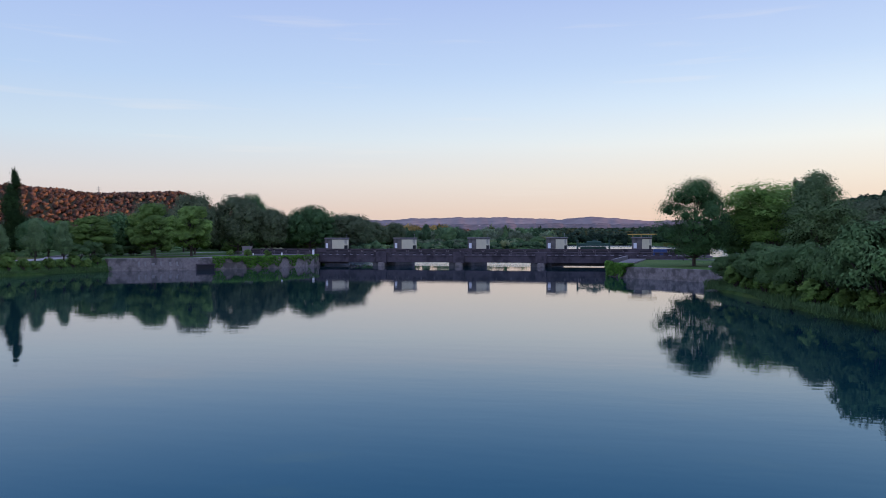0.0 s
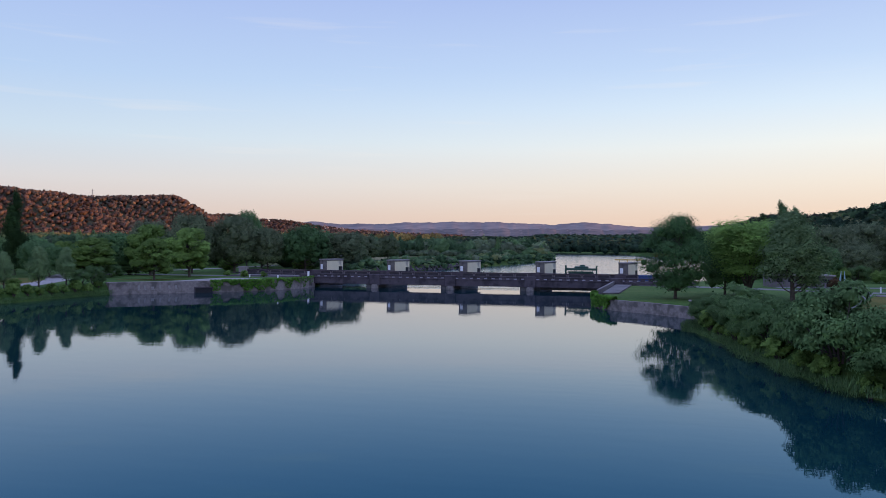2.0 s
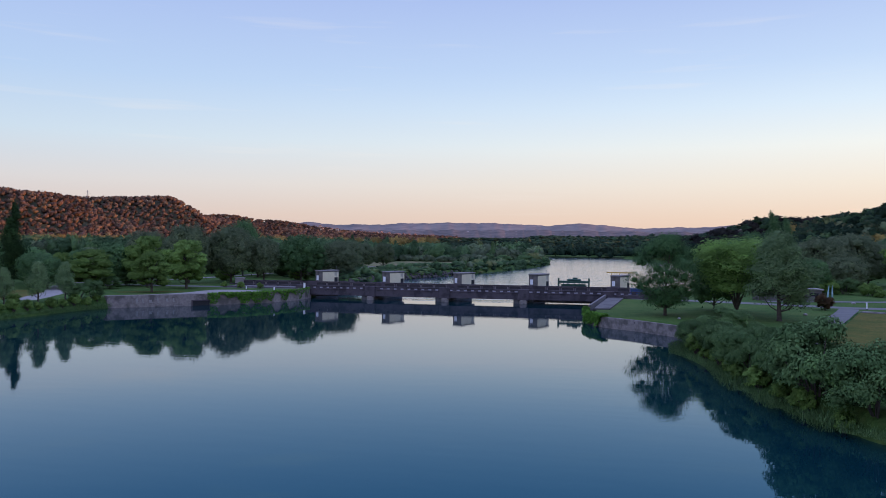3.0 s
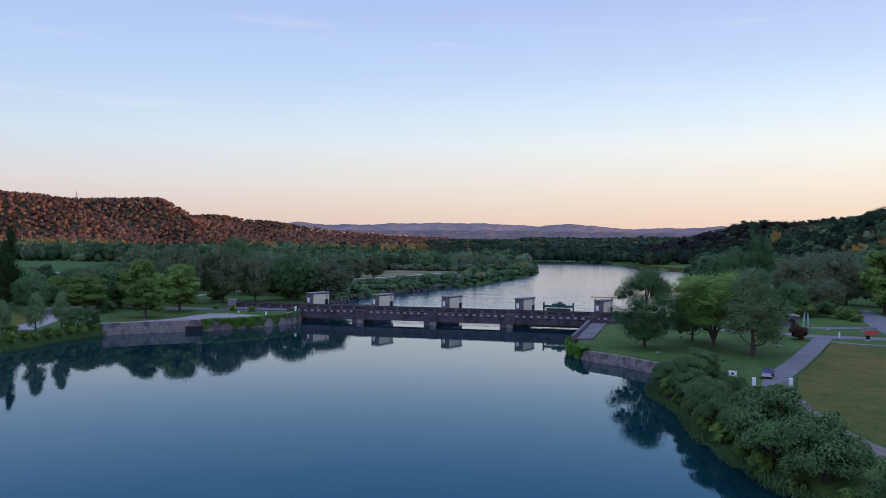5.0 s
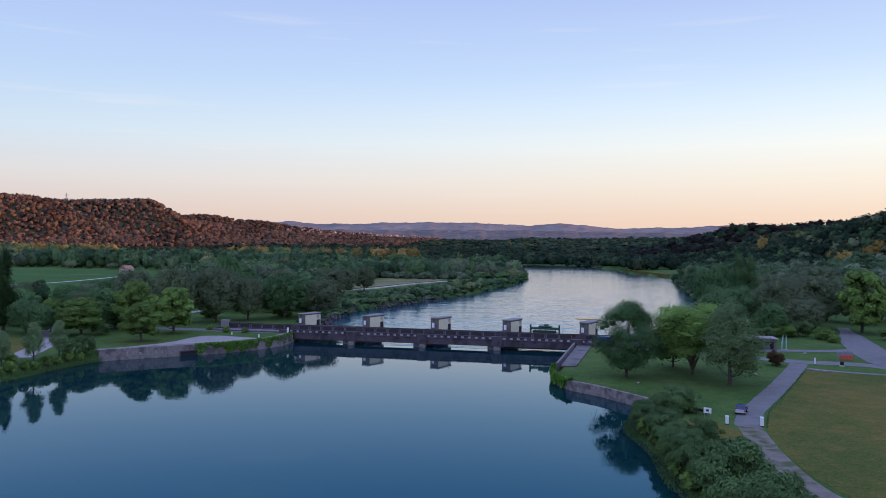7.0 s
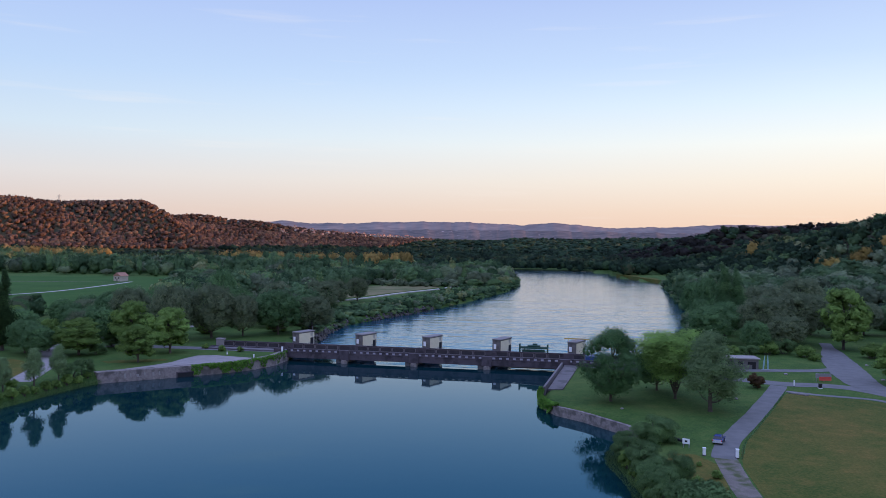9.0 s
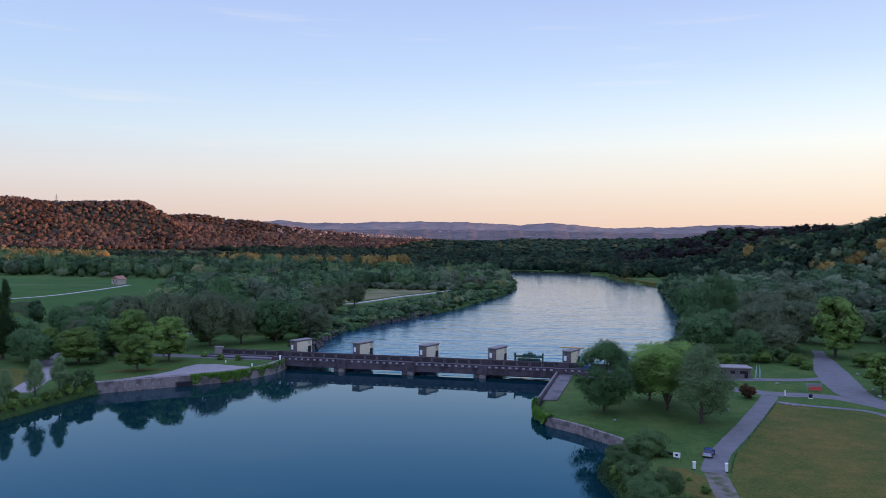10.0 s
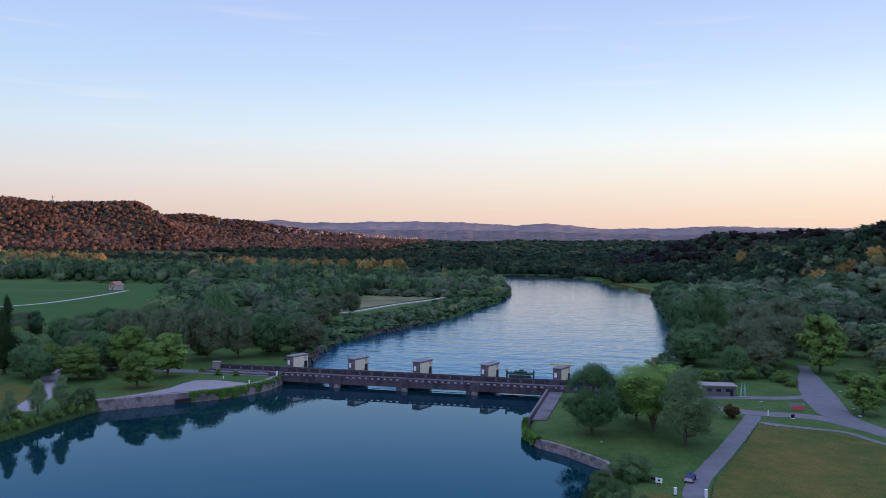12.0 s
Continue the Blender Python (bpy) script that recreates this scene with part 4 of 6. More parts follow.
def wood(name, area, spacing, mix, seed, label, high, wide, leaf, lobes, count, keep=None, tall=None, spread=0.21):
    """Woodland: single crowns scattered over an area (x0, x1, y0, y1). mix: (material, form, share) of each kind of tree; one object for each kind."""
    rng = np.random.default_rng(seed)
    x0, x1, y0, y1 = area
    nx, ny = int((x1 - x0) / spacing), int((y1 - y0) / spacing)
    gx, gy = np.meshgrid(np.arange(nx), np.arange(ny))
    X = x0 + (gx.ravel() + 0.5 * (gy.ravel() % 2) + rng.uniform(-0.38, 0.38, nx * ny)) * spacing
    Y = y0 + (gy.ravel() + rng.uniform(-0.38, 0.38, nx * ny)) * spacing
    ok = in_sight(X, Y)
    X, Y = X[ok], Y[ok]
    D = shore_distance(np.stack([X, Y], 1))
    ok = D > (3.4 if high[1] > 8 and y0 < 400 else -0.2)
    if keep is not None:
        ok &= keep(X, Y, D)
    X, Y, D = X[ok], Y[ok], D[ok]
    n = len(X)
    drift = 0.5 + 0.5 * np.sin(X / 43 + 2 * np.sin(Y / 61)) * np.cos(Y / 57 + seed)
    f = np.clip(0.35 * drift + 0.65 * rng.uniform(0, 1, n), 0, 1)
    H = high[0] + (high[1] - high[0]) * f
    if tall is not None:
        H = H * tall(X, Y, D)
    W = (wide[0] + (wide[1] - wide[0]) * rng.uniform(0, 1, n)) * (0.78 + 0.4 * f)
    tint = np.clip(rng.normal(0.48, spread, n) + 0.25 * (drift - 0.5), 0.08, 0.95)
    share = np.cumsum([k[2] for k in mix])
    pick = np.searchsorted(share / share[-1], np.clip(0.7 * rng.uniform(0, 1, n) + 0.3 * drift[::-1], 0, 0.999))
    Z = np.where(D < 5, ground_height(X, Y), land(X, Y)) - 0.12 * H
    for j, (mat, form, _) in enumerate(mix):
        V, F, S, T = [], [], [], []
        start = 0
        for variant in range(4):
            kv, kf, ks, kt = crown_kit(form, lobes, count, leaf / (0.5 * (wide[0] + wide[1])), rng)
            mine = np.flatnonzero((pick == j) & (np.arange(n) % 4 == variant))
            if not len(mine):
                continue
            a = rng.uniform(0, 6.28, len(mine))
            c, s = np.cos(a)[:, None], np.sin(a)[:, None]
            slim = 0.55 if form == "spire" else 1.0
            w, h = (W[mine] * slim)[:, None], (H[mine] * (1.2 if form == "spire" else 1.0))[:, None]
            V.append(np.stack([X[mine][:, None] + w * (c * kv[:, 0] - s * kv[:, 1]), Y[mine][:, None] + w * (s * kv[:, 0] + c * kv[:, 1]), Z[mine][:, None] + h * kv[:, 2]], 2).reshape(-1, 3))
            S.append(np.stack([c * ks[:, 0] - s * ks[:, 1], s * ks[:, 0] + c * ks[:, 1], np.broadcast_to(ks[:, 2], (len(mine), len(ks)))], 2).reshape(-1, 3))
            T.append(np.clip(tint[mine][:, None] + kt, 0, 1).ravel())
            F.append((start + np.arange(len(mine))[:, None, None] * len(kv) + kf[None]).reshape(-1, 3))
            start += len(mine) * len(kv)
        if start:
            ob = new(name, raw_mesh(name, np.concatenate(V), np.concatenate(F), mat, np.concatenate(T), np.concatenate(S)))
            ob.data.polygons.foreach_set("use_smooth", np.ones(len(ob.data.polygons), bool))
            tagged(ob, label, "woodland", kind="stuff")


def path_x(Y):
    return np.interp(Y, [20, 120, 165, 185, 209, 255, 300, 342], [-75, -98, -90, -86, -78, -68, -53, -45])


def left_keep(X, Y, D):
    field = (X < -198 - 0.52 * (Y - 180)) & (Y < 380) & (Y > 60)
    dry = (X > -120) & (Y > 190) & (Y < 345)
    glade = (np.abs(X + 112 + 0.42 * (Y - 110)) < 8) & (Y > 85) & (Y < 215)
    path = (X > path_x(Y) - 6) & (Y < 342) & (Y > 130)
    near = (Y < 66) & (X > -182)
    return ~(field | dry | glade | path | near) & (D > 20)


WILLOWS = ((L_GREY, "dome", 0.55), (L_WOOD, "round", 0.37), (L_WOOD, "spire", 0.08))
GREENS = ((L_WOOD, "round", 0.55), (L_GREY, "dome", 0.22), (L_WOOD, "spire", 0.23))
DARKS = ((L_DEEP, "round", 0.8), (L_DEEP, "spire", 0.2))
wood("woodland", (-420, -20, 20, 400), 12.5, GREENS, 21, "mixed green riverside woodland with grey willows", (10, 18), (12, 18), 1.1, 12, 42, left_keep, lambda X, Y, D: np.where(X < -182, 0.62, 1.0))
wood("scrub", (-95, 0, 60, 490), 4.8, ((L_GREY, "dome", 0.2), (L_WOOD, "round", 0.8)), 31, "low scrub and young trees along the river bank", (0.8, 5.4), (3.4, 7.4), 0.6, 4, 24, lambda X, Y, D: (D < 34) & (X < 0) & ((X > path_x(Y) + 3.5) | (Y > 342)),
     lambda X, Y, D: np.where(D > 18, 0.6, 1.0) * (1 + 0.35 * np.sin(X / 5 + Y / 7)))
wood("scrub", (-66, 0, 20, 480), 3.4, ((L_WOOD, "round", 0.7), (L_DEEP, "dome", 0.3)), 48, "dark waterside bushes at the foot of the bank", (0.9, 4.0), (3.2, 5.8), 0.6, 3, 20, lambda X, Y, D: (D < 7) & (X < 0) & (np.sin(X / 2.1 + Y / 3.3) + np.sin(Y / 9) > -0.9), lambda X, Y, D: np.where(Y < 170, 0.5, 1.0))
wood("scrub", (80, 125, 30, 470), 4.4, ((L_WOOD, "round", 0.6), (L_GREY, "dome", 0.4)), 49, "bushes overhanging the river's edge", (2.5, 7), (5, 8), 0.7, 5, 22, lambda X, Y, D: (D < 8) & (X < 122))
wood("scrub", (-125, -36, 326, 400), 7.5, ((L_GREY, "dome", 0.6), (L_WOOD, "round", 0.4)), 37, "rows of grey-green shrubs behind the dry grass", (2.5, 8), (6, 10), 0.75, 7, 26, lambda X, Y, D: D > 16)
wood("woodland", (-820, 0, 345, 560), 14.5, GREENS, 22, "dark green woodland beyond the fields", (13, 25), (13, 19), 1.45, 10, 27, lambda X, Y, D: (Y > 392) | (X > -160), lambda X, Y, D: np.where(X > -190, np.interp(Y, [345, 410, 480, 590], [0.35, 0.5, 0.75, 1.0]), 0.92))
wood("woodland", (-900, 0, 560, 700), 13, ((L_DEEP, "round", 0.5), (L_WOOD, "round", 0.3), (L_WOOD, "spire", 0.2)), 28, "deep green woods beyond the first trees", (11, 17), (12, 18), 1.7, 6, 16)
wood("woodland", (-1150, 420, 740, 1500), 27, DARKS, 23, "distant dark woodland on the plain", (11, 19), (20, 30), 3.2, 4, 10, lambda X, Y, D: (land(X, Y) < 11) & ~((X > -1010) & (X < -560) & (Y > 1010) & (Y < 1240)))
wood("woodland", (92, 400, 64, 300), 16.0, WILLOWS, 34, "grey-green willow woodland beside the river", (11, 20), (15, 23), 1.0, 13, 60, lambda X, Y, D: ~((X < 182) & (Y < 165)) & ~((X > 185) & (Y > 120) & (Y < 215)))
wood("scrub", (180, 330, 105, 225), 8.0, ((L_DEEP, "dome", 0.7), (L_GREY, "dome", 0.3)), 24, "low dark thicket between the willows", (3.5, 7), (8, 12), 0.9, 7, 30)
wood("woodland", (92, 480, 300, 470), 17.0, WILLOWS, 25, "mixed willow and broadleaf woodland before the ridge", (10, 20), (16, 25), 1.3, 11, 42, lambda X, Y, D: ~((X < 152) & (Y > 380)))
# the deep leaf tone here carries the shade at the ridge foot
wood("woodland", (80, 560, 470, 740), 13, ((L_DEEP, "round", 0.66), (L_WOOD, "round", 0.22), (L_GREY, "dome", 0.12)), 29, "dark woodland at the foot of the ridge", (9, 17), (12, 18), 1.8, 7, 17, lambda X, Y, D: (Y > 578) | (X > 152))
# golden crowns stand for treetops that the low sun lights
wood("woodland", (-760, -420, 575, 660), 14, ((L_GOLD, "round", 0.6), (L_WOOD, "round", 0.4)), 32, "trees along the edge of the wood, some coloured golden for low sun", (20, 25), (12, 16), 1.3, 8, 26, lambda X, Y, D: X < -505 - 0.7 * (Y - 575))
wood("woodland", (-345, -160, 520, 610), 14, ((L_GOLD, "round", 0.6), (L_WOOD, "round", 0.4)), 38, "tall trees rising from the wood, some coloured golden for low sun", (20, 25), (15, 20), 1.2, 10, 34, lambda X, Y, D: np.sin(X / 13 + 1) + np.sin(Y / 21) > -0.4)
wood("woodland", (-204, -44, 592, 634), 11, ((L_GOLD, "round", 1.0),), 40, "single trees with the last sun put into their leaf colour", (21, 25), (12, 17), 1.0, 10, 30, lambda X, Y, D: (np.abs(X + 190) < 9) | (np.abs(X + 155) < 12) | (np.abs(X + 73) < 7) | (np.abs(X + 53) < 6))
wood("woodland", (244, 322, 458, 484), 12, ((L_GOLD, "dome", 1.0),), 33, "scattered trees below the ridge, coloured golden for low sun", (16, 20), (15, 21), 1.1, 12, 36, lambda X, Y, D: np.cos((X - 254) / 4.3) > 0.25)
wood("woodland", (212, 244, 628, 650), 12, ((L_GOLD, "round", 1.0),), 47, "tree in the wood beyond the bend, coloured orange for low sun", (19, 23), (12, 15), 1.2, 9, 26, lambda X, Y, D: np.sin(X / 5) > 0.2)
wood("woodland", (-190, 140, 728, 775), 8, DARKS, 35, "dark trees along the far bank of the river", (8, 17), (10, 16), 1.5, 6, 24)
wood("scrub", (-260, 150, 726, 764), 5.5, ((L_DEEP, "dome", 1.0),), 44, "dark waterside scrub on the far bank", (3, 7), (7, 10), 1.2, 4, 16, lambda X, Y, D: (D < 10) & (D > 0.5))
wood("woodland", (-700, 1050, 1400, 2700), 40, DARKS, 36, "faint dark woods on the far plain", (13, 22), (36, 54), 5.5, 3, 8, lambda X, Y, D: (land(X, Y) < 60), lambda X, Y, D: np.where(X < -200, 0.5, 1.0))
# low rise and ridge: evening shade is put into the leaf colours
wood("woodland", (100, 800, 980, 1400), 24, ((L_DUSK, "round", 0.6), (L_DEEP, "round", 0.4)), 30, "wood on the low rise before the ridge, leaf colour darkened for shade", (12, 20), (20, 30), 3.0, 5, 14)
wood("woodland", (330, 700, 300, 800), 16, ((L_DUSK, "round", 0.75), (L_DEEP, "round", 0.25)), 27, "wood covering the shadowed ridge, leaf colour darkened for shade", (10, 17), (15, 22), 2.1, 6, 16, lambda X, Y, D: land(X, Y) > 14)
wood("woodland", (172, 420, -40, 110), 11.0, GREENS, 43, "trees beside the road out of the valley", (8, 15), (9, 14), 1.1, 9, 36)
wood("woodland", (-1750, -430, 800, 2300), 13.0, ((L_HILL, "dome", 0.62), (L_HILL, "round", 0.28), (L_DUSK, "dome", 0.10)), 26, "autumn-tinged wood covering the long hill, reddened for the evening sun", (9, 17), (11, 19), 2.6, 3, 7, lambda X, Y, D: (land(X, Y) > 11) & (-(X + 1100) * 0.785 + (Y - 1330) * 0.62 < 60), None, 0.24)


wood("woodland", (-2300, -850, 2350, 3150), 24, ((L_HILL, "dome", 0.6), (L_HILL, "round", 0.4)), 45, "russet wood on the farther ridge", (12, 19), (24, 34), 5.0, 3, 7, lambda X, Y, D: (land(X, Y) > 30) & (Y < 2800 + (X + 1750) * 0.477))
wood("woodland", (-1400, -500, 2780, 3160), 34, ((L_HILL, "dome", 0.5), (L_DEEP, "round", 0.5)), 46, "garden trees between the houses of the town", (6, 11), (16, 26), 3.0, 3, 8)


# ---- roads, paths and fields ----
Z0 = GROUND + 0.03
sheet("plaza", [(-75, -55.6), (-67, -49.2), (-61, -44.2), (-56, -39.4), (-51, -34), (-47, -26.5), (-46, -24.2), (-60, -22), (-65, -24), (-66, -30), (-66, -37), (-68, -43)], Z0, M_GRAVEL, "pale gravel apron above the quay wall", "forecourt")
ribbon("road", [(-118, -18), (-100, -12), (-78, -10), (-64, -9.5), (-46, -8.5)], 5.5, Z0 + 0.01, M_ROAD, "grey asphalt road leading on to the barrage", "road")
ribbon("path", [(-86, -74), (-92, -60), (-98, -48), (-108, -36), (-118, -20)], 6, Z0 + 0.02, M_GRAVEL, "narrow grey lane through the trees", "path")
ribbon("path", [(-118, -18), (-126, -9), (-118, 4), (-111, 18), (-104, 50), (-98, 120)], 4, Z0 + 0.03, M_GRAVEL, "pale track between the trees", "path")
Z1 = GROUND - 0.7 + 0.03
ribbon("lane", [(75.0, -101.5), (75.8, -97), (78.1, -89), (82.0, -79), (87.7, -64.5), (93.3, -49.5), (98.6, -35), (101, -28)], 4.1, Z1 + 0.01, M_ROAD, "narrow worn asphalt lane beside the lawn", "road")
ribbon("road", [(52, -8.5), (70, -13), (90, -20), (103, -25), (111, -24.8), (119, -27), (125, -34), (134, -48), (150, -66)], 6.0, Z1 + 0.02, M_ROAD, "grey asphalt road leaving the barrage", "road")
ribbon("road", [(86, -8), (103, -3.6), (117, -0.5), (127, 6)], 4.2, Z1 + 0.03, M_ROAD, "side arm of the road round the grass island", "road")
ribbon("road", [(139, 66), (134.6, 43), (130.6, 24), (127.8, 8), (125, -10), (124.6, -26), (133, -46)], lambda f: 4.0 + 6.2 * math.sin(math.pi * min(1, max(0, (f - 0.12) / 0.88))) ** 0.8, Z1 + 0.04, M_ROAD, "grey road curving out of the trees", "road")
ribbon("path", [(101, -35.5), (108, -38.6), (117, -40.6), (121, -43), (126, -52.5), (140, -70)], 2.0, Z1 + 0.03, M_ROAD, "narrow grey footpath along the meadow edge", "path")
ribbon("track", [(75.3, -101), (75, -112), (75.1, -120), (75.8, -130), (78, -138), (85, -149), (98, -162)], 3.8, Z1 + 0.008, M_TRACK, "sandy track along the bushes", "path")
sheet("meadow", [(100.4, -38.5), (109, -40.6), (117, -42.4), (121, -45.5), (125, -54.5), (141, -74), (170, -120), (160, -170), (104, -162), (87, -146), (79.8, -135), (77.6, -127), (77.2, -118), (77.3, -106), (78.6, -97), (82.6, -84.5), (89.8, -65.5), (97.4, -45)], Z1, M_FIELD, "rough yellowing meadow beside the lane", "field")
sheet("dry_patch", [(66, -100), (70.5, -100), (73.6, -106), (73, -116), (72.4, -126), (67.5, -122), (64.5, -110)], Z1, M_FIELD, "worn brownish grass beside the track", "grass")
sheet("field", [(-600, 100), (-170, 90), (-196, 180), (-250, 280), (-305, 372), (-480, 330), (-600, 300)], land(-300, 250) + 0.5, M_CROP, "flat green crop field with a track", "field", thick=1.2)
sheet("field", [(-1000, 1020), (-780, 1000), (-570, 1060), (-600, 1220), (-850, 1230)], float(land(-760, 1100)) + 0.7, M_CROP, "far green crop strip beyond the woods", "field", thick=1.6)
ribbon("path", [(-500, 250), (-400, 268), (-312, 288), (-300, 292)], 2.6, float(land(-300, 250)) + 0.54, M_TRACK, "pale baulk between two crops", "path")
sheet("field", [(-104, 85), (-88, 92), (-104, 130), (-138, 212), (-160, 212), (-136, 140)], float(land(-110, 130)) + 0.3, M_DRY, "narrow glade of dry straw-coloured grass", "field", thick=0.9)
ribbon("path", [(-300, 130), (-284, 165), (-280, 200), (-288, 260), (-296, 300)], 3.0, float(land(-300, 250)) + 0.55, M_PALE, "white farm track across the fields", "path")
sheet("field", [(-116, 214), (-104, 200), (-92, 200), (-84, 222), (-66, 285), (-56, 325), (-84, 338), (-106, 320), (-116, 290)], float(land(-110, 270)) + 0.35, M_DRY, "patch of dry straw-coloured grass", "field", thick=0.9)
ribbon("path", [(-98, 120), (-90, 165), (-86, 185), (-78, 209), (-68, 255), (-53, 300), (-45, 342)], 2.4, float(land(-80, 220)) + 0.55, M_PALE, "white gravel path along the river bank", "path", thick=0.9)
sheet("sandbar", [(84, 606), (90, 594), (110, 520), (121, 488), (150, 468), (152, 545), (118, 566), (96, 604)], 3.4, M_FIELD, "low grassy spit at the river bend", "ground", thick=4)


# ---- barrage ----
GX = [-44.0, -22.3, 0.0, 22.6, 46.0]


def rounded_panel(x0, x1, z0, z1, y, r, depth):
    """A panel plate with rounded corners, seen from the front."""
    bm = bmesh.new()
    ring = []
    for cx, cz, a0 in ((x1 - r, z1 - r, 0), (x0 + r, z1 - r, 90), (x0 + r, z0 + r, 180), (x1 - r, z0 + r, 270)):
        for k in range(4):
            a = radians(a0 + 30 * k)
            ring.append((cx + r * math.cos(a), cz + r * math.sin(a)))
    front = [bm.verts.new((x, y, z)) for x, z in ring]
    back = [bm.verts.new((x, y + depth, z)) for x, z in ring]
    bm.faces.new(front)
    for k in range(len(ring)):
        bm.faces.new((front[k], front[(k + 1) % len(ring)], back[(k + 1) % len(ring)], back[k]))
    bmesh.ops.recalc_face_normals(bm, faces=bm.faces[:])
    return bm


PIERS = [g + 0.6 for g in GX]


def barrage():
    dam = empty("barrage", pose(0, 0, 0), "long grey concrete river barrage with a road deck", "barrage", kind="structure")
    part("deck", boxed(-68, 66, -9.6, -3.7, 2.5, 3.1), M_DECK, dam, "grey concrete road deck")
    part("fascia", boxed(-46, 58, -10.1, -9.6, 1.1, 3.12, 0.04), M_CONC, dam)
    part("ledge", boxed(-46, 58, -10.22, -10.08, 2.85, 3.05, 0.02), M_CONC, dam)
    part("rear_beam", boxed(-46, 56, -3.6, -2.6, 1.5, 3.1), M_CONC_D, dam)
    part("front_coping", boxed(-68, 58, -10.15, -9.65, 3.72, 3.98, 0.03), M_CONC, dam)
    for i in range(50):
        x = -46 + i * 2.08
        part("parapet_post", boxed(x, x + 1.16, -10.05, -9.7, 3.1, 3.72), M_CONC, dam)
    part("rear_wall", boxed(-68, 66, -3.6, -3.3, 3.0, 4.55), M_CONC, dam)
    part("rear_coping", boxed(-68, 66, -3.78, -3.15, 4.55, 4.78, 0.03), M_CONC, dam)
    x = -66.5
    while x < 62:
        if all(abs(x + 1.7 - p) > 2.6 for p in PIERS):
            # raised plate; only its darker colour makes it read as recessed
            part("panel", rounded_panel(x, x + 3.3, 3.22, 4.42, -3.66, 0.32, 0.06), M_PANEL, dam, "dark panel, sunken in colour only")
            part("panel_rim", rounded_panel(x - 0.2, x + 3.5, 3.1, 4.53, -3.64, 0.42, 0.05), M_RIM, dam, "paler rim round the panel")
            x += 3.95
        else:
            x += 0.4
    for g in PIERS:
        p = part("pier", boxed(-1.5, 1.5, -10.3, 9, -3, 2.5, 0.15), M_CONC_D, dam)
        p.matrix_basis = pose(g, 0, 0, 0, 0, -14)
        part("pier_head", boxed(g - 2.6, g + 0.5, -10.75, -9.66, 0.9, 4.02, 0.10), M_CONC, dam)
        bm = bmesh.new()
        bmesh.ops.create_cone(bm, cap_ends=True, segments=20, radius1=1.15, radius2=1.15, depth=3.6, matrix=pose(g - 1.05, -9.9, -0.7))
        part("pier_nose", bm, M_STONE, dam, "rounded stained pier nose")
        part("wall_block", boxed(g - 1.6, g + 1.4, -3.85, -3.2, 3.05, 4.85, 0.05), M_CONC, dam)
    for x0, x1, z0, z1 in ((24.6, 43.5, 0.22, 2.6), (-42.5, -34.0, 0.5, 2.6), (-33.6, -25.2, 0.9, 2.6)):
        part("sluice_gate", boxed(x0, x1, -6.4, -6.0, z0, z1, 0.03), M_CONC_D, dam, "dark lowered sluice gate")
        for k in range(5):
            xx = x0 + 0.6 + k * (x1 - x0 - 1.6) / 4
            part("gate_rib", boxed(xx, xx + 0.4, -6.62, -6.4, z0, z1), M_CONC_D, dam)
    part("abutment", boxed(-70, -44.5, -10.4, -1, -2, 3.0, 0.05), M_CONC, dam)
    part("abutment", boxed(46, 60, -10.4, 2, -2, 3.0, 0.05), M_CONC, dam)


barrage()


def gatehouse(x):
    g = empty("gatehouse", pose(x, 0, 3.0, 0, 0, -22), "small flat-roofed concrete gatehouse with a cream side wall", "gatehouse", "gatehouses on the barrage")
    part("body", boxed(0, 2.75, 0, 7.7, -1.4, 4.7, 0.04), M_HOUSE, g)
    part("side_wall", boxed(2.73, 2.84, 0.35, 7.5, 0.3, 4.45), M_CREAM, g, "cream rendered side wall")
    part("roof", boxed(-0.12, 2.95, -0.14, 7.85, 4.7, 5.02, 0.05), M_ROOF, g)
    part("sign", boxed(0.5, 1.4, -0.06, 0.0, 1.9, 3.4, 0.01), M_WHITE, g, "white notice board")
    part("door", boxed(2.82, 2.92, 5.6, 7.0, 0.2, 2.7, 0.02), M_DARK, g, "dark door")
    return g


for gx in GX:
    gatehouse(gx)


# ---- quay walls ----
def quay(name, line, top, thick, mat, label):
    """A retaining wall along the water's edge, its face on the line, built as upright courses."""
    pts = [np.array(p, float) for p in line]
    bm = bmesh.new()
    rings = []
    for i, p in enumerate(pts):
        d = pts[min(i + 1, len(pts) - 1)] - pts[max(i - 1, 0)]
        d /= np.linalg.norm(d)
        nrm = np.array((-d[1], d[0]))
        a, b = p - nrm * 0.35, p + nrm * thick
        rings.append([bm.verts.new((a[0], a[1], -2.5)), bm.verts.new((a[0], a[1], top)), bm.verts.new((b[0], b[1], top)), bm.verts.new((b[0], b[1], -2.5))])
    for r, s in zip(rings, rings[1:]):
        for k in range(4):
            bm.faces.new((r[k], r[(k + 1) % 4], s[(k + 1) % 4], s[k]))
    bm.faces.new(rings[0])
    bm.faces.new(rings[-1][::-1])
    bmesh.ops.recalc_face_normals(bm, faces=bm.faces[:])
    return tagged(part(name, bm, mat), label, "wall", kind="structure")


quay("wall_quay", [(-75, -58.5), (-74, -57), (-65, -49), (-56, -41), (-50, -35), (-45, -28), (-42, -19), (-42, -9)], 3.0, 2.2, M_STONE, "weathered stone quay wall under the gravel apron")
